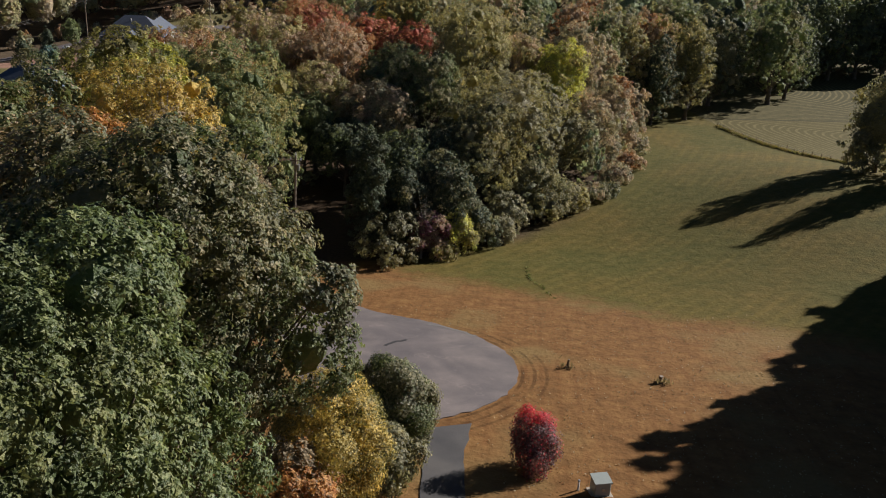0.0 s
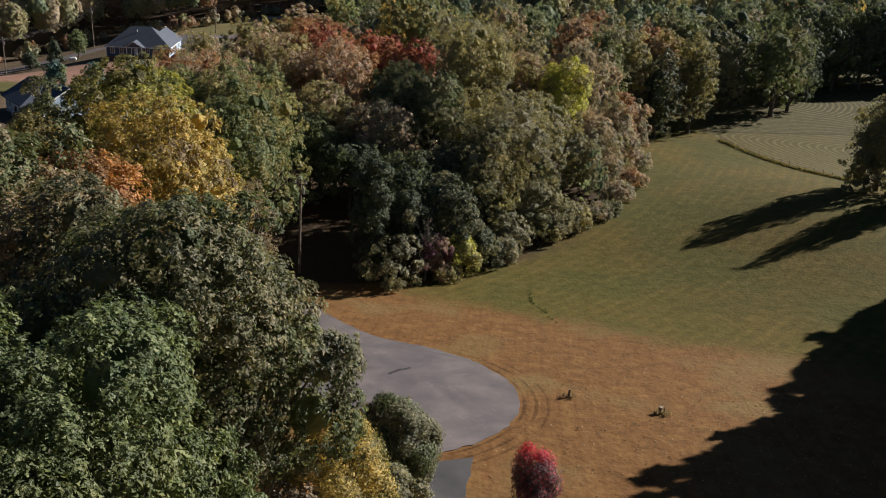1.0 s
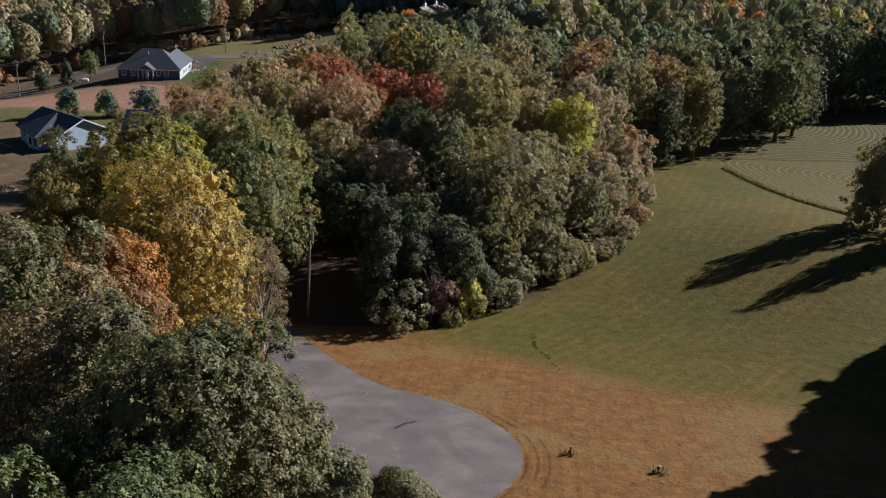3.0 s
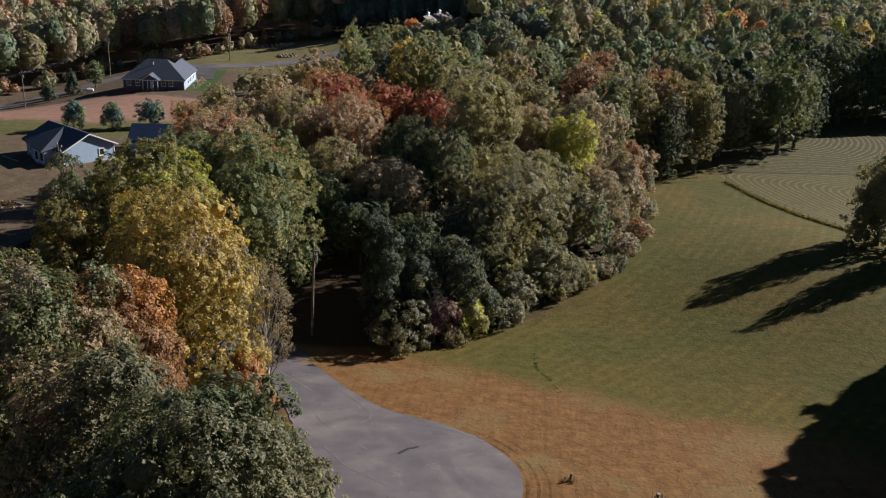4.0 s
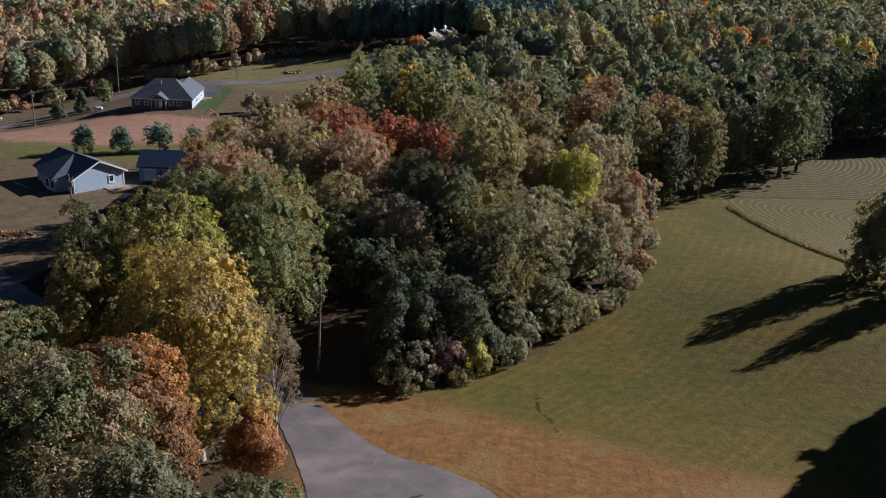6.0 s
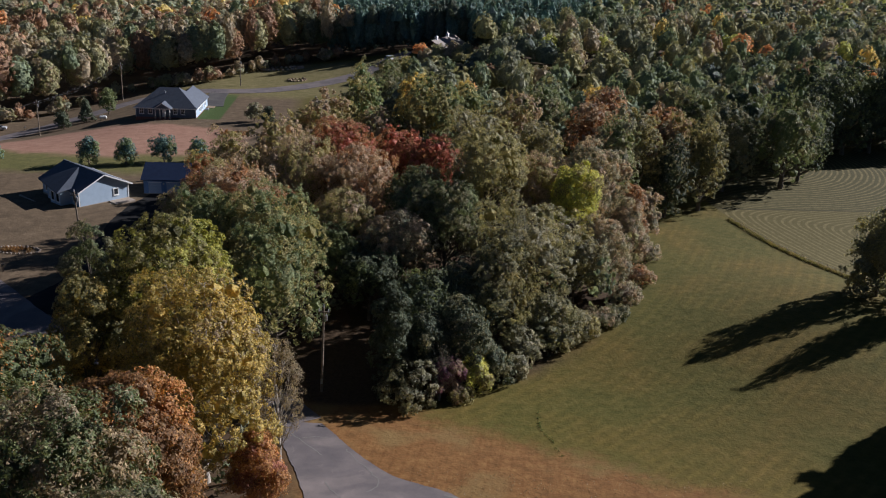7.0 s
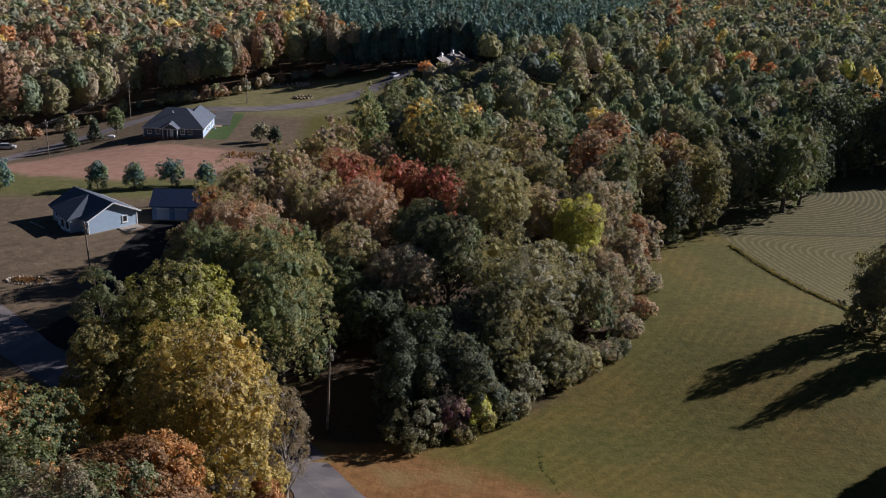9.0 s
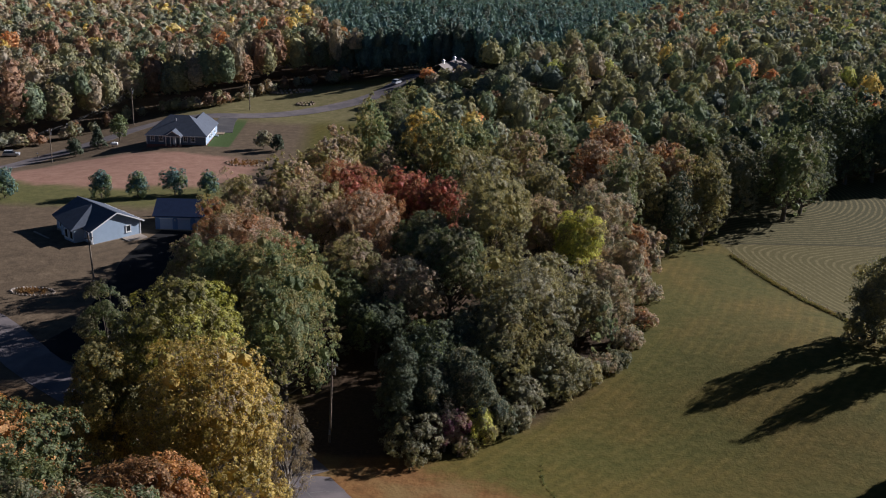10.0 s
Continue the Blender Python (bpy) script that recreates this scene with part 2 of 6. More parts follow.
    hay = n.mix(n.math("MULTIPLY", n.step(hay_s, 0.45, 1.0), n.step(mid, 0.25, 0.6)), hay_lo, (0.168, 0.145, 0.064))
    hay = n.mix(n.step(n.math("ABSOLUTE", d_head), 0.7, 0.2), hay, (0.06, 0.055, 0.024))
    past = n.math("MULTIPLY_ADD", y, 0.14, x)
    col = n.mix(n.math("MULTIPLY", n.step(past, 82.3, 82.9), n.step(y, 130.0, 136.0)), col, hay)
    # yards round the houses
    yard = n.ramp(n.noise(0.5, 6.0, rough=0.65), [(0.3, (0.093, 0.072, 0.048)), (0.6, (0.15, 0.115, 0.075)), (0.8, (0.21, 0.167, 0.115))])
    lawn = n.ramp(n.noise(0.7, 5.0), [(0.3, (0.085, 0.1, 0.03)), (0.7, (0.15, 0.15, 0.05))])
    clay = n.ramp(n.noise(0.35, 6.0, rough=0.7), [(0.3, (0.23, 0.133, 0.095)), (0.55, (0.31, 0.19, 0.14)), (0.8, (0.37, 0.25, 0.185))])
    left = n.math("MULTIPLY_ADD", y, 0.12, x)
    col = n.mix(n.math("MULTIPLY", n.step(left, -12.0, -20.0), n.step(y, 98.0, 106.0)), col, yard)
    col = n.mix(n.math("MULTIPLY", ellipse(-88, 196, 40, 14, 0.2), 0.8), col, lawn)
    col = n.mix(ellipse(-86, 222, 32, 23, 0.14, 0.6), col, clay)
    strip = n.math('ADD', n.math('MULTIPLY_ADD', n.math('SUBTRACT', y, 255.0), 0.09, x), 76.0)
    col = n.mix(n.math('MULTIPLY', n.math('MULTIPLY', n.step(strip, 1.0, 1.8), n.step(strip, 8.6, 7.6)), n.math('MULTIPLY', n.step(y, 253.0, 254.5), n.step(y, 294.0, 292.5))), col, (0.062, 0.098, 0.032))
    meadow = n.ramp(n.noise(0.4, 5.0, rough=0.65), [(0.3, (0.13, 0.122, 0.05)), (0.6, (0.19, 0.172, 0.08)), (0.8, (0.26, 0.22, 0.12))])
    col = n.mix(ellipse(-58, 318, 46, 28, 0.2), col, meadow)
    # litter under the trees
    litter = n.ramp(n.noise(2.5, 6.0, rough=0.75), [(0.3, (0.04, 0.03, 0.018)), (0.6, (0.085, 0.058, 0.035)), (0.8, (0.14, 0.095, 0.055))])
    col = n.mix(ellipse(-4, 160, 34, 62, 0.06, 0.12), col, litter)
    # patch by the pole: dark litter tone painted where the wood's shade lies
    col = n.mix(ellipse(-12.5, 99.5, 10.5, 7.5, 0.15, 0.2), col, litter)
    col = n.mix(ellipse(-24.5, 62, 11, 36, 0.25, 0.4), col, litter)
    col = n.mix(n.step(n.math("MULTIPLY_ADD", wob, 6.0, y), 352.0, 362.0), col, litter)
    # blades and clumps
    col = n.mix(n.math("MULTIPLY", n.step(fine, 0.42, 0.7), 0.42), col, n.mix(1.0, col, (0.66, 0.68, 0.64), "MULTIPLY"))
    col = n.mix(1.0, col, (0.93, 0.88, 0.85), "MULTIPLY")
    n.bump(n.math("MULTIPLY_ADD", mid, 1.4, n.math("ADD", fine, n.math("MULTIPLY", pas, 0.12))), 0.5, 0.14)
    return n.done(col, 0.95, 0.0, 0.1)


def asphalt(name, tone, warm=1.0, spec=0.3):
    n = Nodes(name)
    col = n.ramp(n.noise(0.35, 5.0, rough=0.6), [(0.3, (tone * 0.8 * warm, tone * 0.79, tone * 0.8)), (0.7, (tone * 1.25 * warm, tone * 1.2, tone * 1.16))])
    col = n.mix(n.step(n.noise(0.09, 3.0, dist=1.5), 0.42, 0.62), n.mix(1.0, col, (0.86, 0.86, 0.88), "MULTIPLY"), n.mix(1.0, col, (1.16, 1.14, 1.11), "MULTIPLY"))
    col = n.mix(n.math("MULTIPLY", n.step(n.noise(30.0, 3.0), 0.45, 0.7), 0.35), col, n.mix(1.0, col, (0.6, 0.6, 0.62), "MULTIPLY"))
    v = n.t.nodes.new("ShaderNodeTexNoise")
    n.put(n.co, v.inputs["Vector"])
    v.inputs["Scale"].default_value, v.inputs["Detail"].default_value = 0.22, 3.0
    crack = n.math("ABSOLUTE", n.math("SUBTRACT", v.outputs["Fac"], 0.5))
    col = n.mix(n.math("MULTIPLY", n.step(crack, 0.012, 0.0), n.step(n.noise(0.5, 2.0), 0.5, 0.6)), col, n.mix(1.0, col, (1.22, 1.2, 1.18), "MULTIPLY"))
    n.bump(n.noise(60.0, 2.0), 0.3, 0.01)
    return n.done(col, 0.85, 0.0, spec)


GROUND = ground_material()
ASPHALT = asphalt("asphalt_worn", 0.118, 1.12)
ASPHALT_FRESH = asphalt("asphalt_dark", 0.07, 1.02)
# dark asphalt, lowered to near black for the tree shade lying over it
ASPHALT_SHADED = asphalt("asphalt_shaded", 0.018, 1.0, 0.08)
CONCRETE_LINE = plain("pale_sealant", (0.155, 0.147, 0.138), 0.9, 0.0, 0.2)
TAR = plain("tar_patch", (0.035, 0.033, 0.035), 0.7, 0.0, 0.2)


# ---- building helpers ----
def smooth(a, b, v):
    t = np.clip((np.asarray(v, float) - a) / (b - a), 0, 1)
    return t * t * (3 - 2 * t)


def hill(x, y, cx, cy, rx, ry):
    return np.exp(-((x - cx) / rx) ** 2 - ((y - cy) / ry) ** 2)


def ground_z(x, y):
    """Height of the land: a slope down from the near lot to the wood, a knoll in the field, lower ground by the far road."""
    x, y = np.asarray(x, float), np.asarray(y, float)
    z = 7.4 - 8.6 * smooth(25, 106, y)
    z = z + 5.6 * hill(x, y, 60, 112, 27, 34)
    z = z - 2.0 * smooth(110, 200, y) * smooth(-30, 30, x)
    z = z + 2.0 * hill(x, y, -70, 140, 40, 45)
    z = z - 2.5 * smooth(190, 260, y) * smooth(20, -80, x)
    z = z - 7.5 * smooth(-78, -135, x) * smooth(180, 255, y)
    z = z + 4 * smooth(290, 345, y) * smooth(-90, -20, x)
    z = z + 4.6 * hill(x, y, -4, 345, 24, 26)
    z = z - 6 * smooth(380, 700, y)
    return z


def gz(x, y):
    return float(ground_z(x, y))


def mesh_of(name, verts, faces, mats, index=None, smooth_shade=False):
    """A mesh from arrays; faces all with the same number of corners."""
    me = bpy.data.meshes.new(name)
    verts, faces = np.asarray(verts, np.float32), np.asarray(faces, np.int32)
    k = faces.shape[1]
    me.vertices.add(len(verts)), me.loops.add(faces.size), me.polygons.add(len(faces))
    me.vertices.foreach_set("co", verts.ravel())
    me.loops.foreach_set("vertex_index", faces.ravel())
    me.polygons.foreach_set("loop_start", np.arange(len(faces), dtype=np.int32) * k)
    if index is not None:
        me.polygons.foreach_set("material_index", np.asarray(index, np.int32))
    me.polygons.foreach_set("use_smooth", np.full(len(faces), smooth_shade))
    for m in mats:
        me.materials.append(m)
    me.update(calc_edges=True)
    return me


def under(name, me, parent=None, label=""):
    ob = new(name, me)
    if parent:
        ob.parent = parent
    return tagged(ob, label)


def part(name, bm, material, parent=None, label=""):
    """Links a bmesh as one mesh object under a thing or a part."""
    me = bpy.data.meshes.new(name)
    bmesh.ops.recalc_face_normals(bm, faces=bm.faces)
    bm.to_mesh(me)
    bm.free()
    me.materials.append(material)
    return under(name, me, parent, label)


def root(name, m, label, category, group="", kind=""):
    ob = new(name)
    ob.matrix_world = m
    return tagged(ob, label, category, group, kind)


def box(bm, x0, y0, z0, x1, y1, z1, bevel=0.0):
    v = [bm.verts.new(c) for c in ((x0, y0, z0), (x1, y0, z0), (x1, y1, z0), (x0, y1, z0), (x0, y0, z1), (x1, y0, z1), (x1, y1, z1), (x0, y1, z1))]
    f = [bm.faces.new([v[i] for i in q]) for q in ((3, 2, 1, 0), (4, 5, 6, 7), (0, 1, 5, 4), (1, 2, 6, 5), (2, 3, 7, 6), (3, 0, 4, 7))]
    if bevel:
        bmesh.ops.bevel(bm, geom=list({e for q in f for e in q.edges}), offset=bevel, segments=1, affect="EDGES")
    return bm


def boxes(*rows, bevel=0.0):
    bm = bmesh.new()
    for r in rows:
        box(bm, *r, bevel=bevel)
    return bm


def slab(bm, corners, thick):
    """A plate with the given top corners and a thickness downwards."""
    top = [bm.verts.new(c) for c in corners]
    low = [bm.verts.new((c[0], c[1], c[2] - thick)) for c in corners]
    bm.faces.new(top)
    bm.faces.new(low[::-1])
    for i in range(len(top)):
        j = (i + 1) % len(top)
        bm.faces.new((top[i], low[i], low[j], top[j]))
    return bm


def tube(points, radii, sides=6):
    """Vertices and quads of a tapered tube along points."""
    pts = np.asarray(points, float)
    r = np.asarray(radii, float)
    d = np.gradient(pts, axis=0)
    d /= np.linalg.norm(d, axis=1)[:, None] + 1e-9
    a = np.cross(d, (0.31, 0.87, 0.38))
    a /= np.linalg.norm(a, axis=1)[:, None] + 1e-9
    b = np.cross(d, a)
    ang = np.arange(sides) * 2 * np.pi / sides
    v = pts[:, None] + r[:, None, None] * (np.cos(ang)[None, :, None] * a[:, None] + np.sin(ang)[None, :, None] * b[:, None])
    n = len(pts)
    i = np.arange(n - 1)[:, None] * sides + np.arange(sides)[None]
    j = np.arange(n - 1)[:, None] * sides + (np.arange(sides)[None] + 1) % sides
    return v.reshape(-1, 3), np.stack([i, j, j + sides, i + sides], -1).reshape(-1, 4)


def join(bits):
    vs, fs, o = [], [], 0
    for v, f in bits:
        vs.append(v), fs.append(f + o)
        o += len(v)
    return np.concatenate(vs), np.concatenate(fs)


def rod(bm, p, q, r0, r1, sides=8):
    v, f = tube([p, q], [r0, r1], sides)
    vs = [bm.verts.new(c) for c in v]
    for q4 in f:
        bm.faces.new([vs[i] for i in q4])
    bm.faces.new(vs[:sides][::-1]), bm.faces.new(vs[-sides:])
    return bm


def unit(v):
    return v / (np.linalg.norm(v, axis=-1, keepdims=True) + 1e-9)


def leaves(rng, centre, normal, length, wide=0.55, corners=4):
    """Leaves: bent diamonds, or plain three-cornered ones where they are far off. Vertices and faces."""
    n = len(centre)
    t = unit(np.cross(normal, rng.normal(size=(n, 3))))
    b = np.cross(normal, t)
    ln = (length * rng.uniform(0.65, 1.35, n))[:, None]
    if corners == 3:
        v = np.stack([centre - t * ln * 0.4 + b * ln * wide / 2, centre - t * ln * 0.4 - b * ln * wide / 2, centre + t * ln * 0.6 - normal * ln * 0.12], 1)
    else:
        v = np.stack([centre - t * ln / 2, centre + b * ln * wide / 2 + normal * ln * 0.12, centre + t * ln / 2 - normal * ln * 0.1, centre - b * ln * wide / 2 + normal * ln * 0.12], 1)
    return v.reshape(-1, 3), np.arange(corners * n).reshape(-1, corners)


def crown_lobes(rng, shape, radius, low, high, count):
    """Centres and radii of the leafy masses that make up a crown, and the way each one faces."""
    i = np.arange(count)
    if shape == "cone":
        h = (i + rng.uniform(0.2, 0.8, count)) / count
        size = 0.34 * radius * (1.15 - h * 0.8)
        ang = i * 2.39996 + rng.uniform(-0.5, 0.5, count)
        rr = np.maximum(radius * ((1 - h) ** 0.8 * 0.95 + 0.05) * rng.uniform(0.75, 1.05, count) - size * 0.7, 0)
        c = np.stack([rr * np.cos(ang), rr * np.sin(ang), low + (high - low) * h * 0.97], 1)
        out = unit(np.stack([np.cos(ang), np.sin(ang), np.full(count, 0.35)], 1))
        return c, size, out
    half = (high - low) / 2
    zz = 1 - 1.72 * (i + 0.5) / count
    mid = (low + high) / 2
    if shape == "shrub":
        zz = 1 - 1.25 * (i + 0.5) / count
    if shape in ("dome", "egg"):
        zz, mid, half = 1 - (1.5 if shape == "egg" else 1.28) * (i + 0.5) / count, low + 0.3 * (high - low), 0.7 * (high - low)
    if shape == "cap":
        zz = 1 - 1.15 * (i + 0.5) / count
        ring = np.stack([np.sqrt(1 - zz ** 2) * np.cos(i * 2.39996), np.sqrt(1 - zz ** 2) * np.sin(i * 2.39996), zz], 1)
        size = radius * rng.uniform(0.3, 0.46, count)
        c = ring * np.stack([radius - size, radius - size, half - size * 0.8], 1) * rng.uniform(0.85, 1.1, count)[:, None] + (0, 0, mid)
        return np.r_[c, [[0, 0, mid]]], np.r_[size, 0.8 * min(radius, half)], np.r_[ring, [[0, 0, 1.0]]]
    ang = i * 2.39996 + rng.uniform(-0.35, 0.35, count)
    d = np.stack([np.sqrt(1 - zz ** 2) * np.cos(ang), np.sqrt(1 - zz ** 2) * np.sin(ang), zz], 1)
    r = min(radius, half * 1.1)
    size = r * rng.uniform(0.17, 0.4, count) * (34.0 / count) ** 0.25
    ax = np.stack([radius - size * 0.85, radius - size * 0.85, half - size * 0.85], 1)
    ph = rng.uniform(0, 6.283, 3)
    swell = 1 + 0.15 * np.sin(2 * ang + ph[0]) + 0.12 * np.sin(3 * ang + ph[1] + 2 * zz) + 0.1 * np.sin(5 * zz + ph[2])
    if shape == "egg":
        ax[:, :2] *= (1.12 - 0.62 * np.clip(zz + 0.1, 0, 1) ** 1.2)[:, None]
        size = size * (1.1 - 0.55 * np.clip(zz, 0, 1))
    c = d * ax * (rng.uniform(0.78, 1.07, count) * np.where(zz > 0.75, 1, swell))[:, None]
    c[:, 2] = np.minimum(c[:, 2], half - size * 0.9) + mid
    return c, size, unit(d * (1, 1, max(0.5, radius / half)))


def crown_points(rng, lobes, count, tuft=26, clump=0.45, droop=0.25, ruffle=0.4):
    """Leaf places and normals: small domed clumps round twig ends, spread over the outer side of each lobe."""
    centres, sizes, out = lobes
    w = sizes ** 2 / np.sum(sizes ** 2)
    want = max(10, count // tuft)
    k = rng.choice(len(sizes), 3 * want + 24, p=w)
    d = unit(unit(rng.normal(size=(len(k), 3))) + 0.5 * out[k] + (0, 0, 0.1))
    tw = centres[k] + d * (sizes[k] * rng.uniform(0.74, 1.06, len(k)))[:, None]
    gap = np.linalg.norm(tw[:, None] - centres[None], axis=2) / sizes[None]
    gap[np.arange(len(k)), k] = 9
    free = np.flatnonzero(gap.min(1) > 0.82)[:want]
    k, d, tw = k[free], d[free], tw[free]
    big = clump * rng.uniform(0.55, 1.4, len(k))
    j = rng.choice(len(k), count, p=big ** 2 / np.sum(big ** 2))
    e = unit(rng.normal(size=(count, 3)) + 0.8 * d[j] + (0, 0, 0.3))
    p = tw[j] + e * (big[j] * (0.25 + 0.75 * np.sqrt(rng.random(count))))[:, None]
    n = unit(0.7 * e + 0.45 * d[j] + 0.5 * out[k][j] + ruffle * rng.normal(size=(count, 3)) + (0, 0, droop))
    return p, n, tw, k, j


def ball(level):
    """Vertices and triangles of a round form of radius 1."""
    bm = bmesh.new()
    bmesh.ops.create_icosphere(bm, subdivisions=level, radius=1.0)
    v, f = np.array([q.co[:] for q in bm.verts]), np.array([[w.index for w in q.verts] for q in bm.faces])
    bm.free()
    return v, f


BALL_LOW, BALL = ball(1), ball(2)


def dense_core(rng, c, s):
    """The dense inside of a crown, where leaf lies on leaf: an inner mass and one under each larger bough. Also tells the lobe of each face."""
    mid = (c.max(0) + c.min(0)) / 2
    reach = np.maximum((c.max(0) - c.min(0)) / 2, 0.2)
    v0, f0 = BALL
    bits, lobe = [(v0 * rng.uniform(0.88, 1.08, (len(v0), 1)) * reach * 0.62 + mid, f0)], [np.zeros(len(f0), int)]
    for i in np.flatnonzero(s >= np.median(s)):
        v1, f1 = BALL_LOW
        bits.append((v1 * rng.uniform(0.8, 1.05, (len(v1), 1)) * s[i] * 0.48 + c[i], f1))
        lobe.append(np.full(len(f1), i))
    v, f = join(bits)
    return v, f, np.concatenate(lobe)


def tree(x, y, top, radius, kind, label, seed, count=6500, leaf=0.34, shape="round", low=0.28, lobes=26, second=None, share=0.3, trunk=None,
         clump=None, tuft=None, bark=None, twigs=False, category="tree", group="", name="tree", crown=True, lean=(0, 0), corners=4, wide=0.55, second_low=False, core=None):
    """A tree that stands at x, y with its top at the height top: trunk with limbs, and a crown of many leaves."""
    rng = np.random.default_rng(seed)
    g = gz(x, y)
    high = top - g
    thing = root(name, pose(x, y, g), label, category, group)
    c, s, out = crown_lobes(rng, shape, radius, high * low, high, lobes)
    c[:, :2] += np.outer(c[:, 2] / high, lean)
    r0 = trunk or max(0.06, high * 0.016)
    stem_top = high * (0.97 if shape == "cone" else 0.72)
    hs = np.linspace(0, 1, 6)
    bend = np.cumsum(rng.normal(0, 0.012 * high, (6, 2)), 0) * hs[:, None]
    stem = np.column_stack([bend[:, 0] + lean[0] * hs, bend[:, 1] + lean[1] * hs, hs * stem_top])
    stem[0] = (0, 0, -0.3)
    bits = [tube(stem, r0 * (1.25 - hs * 1.05) * np.where(hs == 0, 1.3, 1), 7)]
    for ci, si in zip(c, s):
        f = np.clip((ci[2] - si) / stem_top * rng.uniform(0.45, 0.8), 0.1, 0.92)
        a = np.array([np.interp(f, hs, stem[:, i]) for i in range(3)])
        m = a * 0.45 + ci * 0.55 + (0, 0, -0.08 * np.linalg.norm(ci - a))
        bits.append(tube([a, m, ci], [r0 * 0.42 * (1.1 - f), r0 * 0.28 * (1.1 - f), r0 * 0.09], 5))
    close = y < 95 and abs(x) < 50
    core = not close if core is None else core
    corners = 3 if core else corners
    p, n, tw, k, j = crown_points(rng, (c, s, out), count, tuft or (26 if close else 19), clump or (0.42 if close else 0.4))
    if twigs:
        for q in range(0, len(tw), max(1, len(tw) // 260)):
            bits.append(tube([c[k[q]], tw[q]], [r0 * 0.07, 0.008], 3))
    v, f = join(bits)
    under("trunk", mesh_of("trunk", v, f, [bark or BARK], smooth_shade=True), thing)
    if crown:
        p[:, 2] = np.maximum(p[:, 2], 0.08)
        v, f = leaves(rng, p, n, leaf, wide, corners)
        lobe = k[j]
        if core:
            mid, reach = (c.max(0) + c.min(0)) / 2, np.maximum((c.max(0) - c.min(0)) / 2, 0.2)
            m = count // 4
            d = unit(rng.normal(size=(m, 3)) + (0, 0, 0.35))
            q = mid + d * reach * rng.uniform(0.72, 0.98, (m, 1))
            q[:, 2] = np.maximum(q[:, 2], 0.08)
            iv, jf = leaves(rng, q, unit(d / reach + 0.12 * rng.normal(size=(m, 3))), leaf, wide, corners)
            v, f, lobe = np.concatenate([v, iv]), np.concatenate([f, jf + len(v)]), np.concatenate([lobe, rng.integers(0, len(s), m)])
            cv, cf, inner = dense_core(rng, c, s)
            cv[:, 2] = np.maximum(cv[:, 2], 0.05)
            v, f, lobe = np.concatenate([v, cv]), np.concatenate([f, cf + len(v)]), np.concatenate([lobe, inner])
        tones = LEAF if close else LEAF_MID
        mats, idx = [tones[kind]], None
        if second:
            mats.append(tones[second])
            lob = (np.argsort(np.argsort(c[:, 2])) < share * len(s)) if second_low else rng.random(len(s)) < share
            idx = (lob[lobe] ^ ((rng.random(len(lobe)) < 0.12) & (np.arange(len(lobe)) < len(p)))).astype(int)
        under("crown", mesh_of("crown", v, f, mats, idx), thing)
    return thing


def ribbon(name, left, right, material, label, category, rows=60, cols=8, rise=0.06, thick=0.3, kind="structure"):
    """A paved strip between two edge lines, laid on the land."""
    def along(pts):
        p = np.asarray(pts, float)
        d = np.r_[0, np.cumsum(np.linalg.norm(np.diff(p, axis=0), axis=1))]
        u = np.linspace(0, d[-1], rows)
        q = np.stack([np.interp(u, d, p[:, i]) for i in (0, 1)], 1)
        for _ in range(3):
            q[1:-1] = 0.25 * q[:-2] + 0.5 * q[1:-1] + 0.25 * q[2:]
        return q
    a, b = along(left), along(right)
    rng = np.random.default_rng(5)
    f = np.linspace(0, 1, cols)
    g = a[:, None] * (1 - f)[None, :, None] + b[:, None] * f[None, :, None]
    g[1:-1, 0] += rng.normal(0, 0.06, (rows - 2, 2))
    g[1:-1, -1] += rng.normal(0, 0.06, (rows - 2, 2))
    z = ground_z(g[..., 0], g[..., 1]) + rise
    top = np.dstack([g, z]).reshape(-1, 3)
    low = top - (0, 0, thick)
    i = (np.arange(rows - 1)[:, None] * cols + np.arange(cols - 1)).ravel()
    quads = [np.stack([i, i + 1, i + 1 + cols, i + cols], 1)]
    n = rows * cols
    for e0 in (0, cols - 1):
        s = np.arange(rows - 1) * cols + e0
        quads.append(np.stack([s, s + cols, s + cols + n, s + n], 1))
    for r in (0, rows - 1):
        s = r * cols + np.arange(cols - 1)
        quads.append(np.stack([s, s + 1, s + 1 + n, s + n], 1))
    ob = new(name, mesh_of(name, np.concatenate([top, low]), np.concatenate(quads), [material]))
    return tagged(ob, label, category, "", kind)


def centre_ribbon(name, path, width, material, label, category, rows=60, rise=0.06, cols=6):
    p = np.asarray(path, float)
    d = unit(np.gradient(p, axis=0))
    s = np.stack([-d[:, 1], d[:, 0]], 1) * width / 2
    return ribbon(name, p + s, p - s, material, label, category, rows, cols, rise)


# ---- the land ----
def axis(lo, hi, step, out_lo, out_hi, grow=1.16):
    a = list(np.arange(lo, hi + step / 2, step))
    s, v = step, a[-1]
    while v < out_hi:
        s *= grow
        v += s
        a.append(v)
    s, v, b = step, a[0], []
    while v > out_lo:
        s *= grow
        v -= s
        b.append(v)
    return np.array(b[::-1] + a)


gx, gy = axis(-130, 130, 2.5, -4000, 4000), axis(-10, 350, 2.5, -1500, 4700)
GX, GY = np.meshgrid(gx, gy)
gi = (np.arange(len(gy) - 1)[:, None] * len(gx) + np.arange(len(gx) - 1)).ravel()
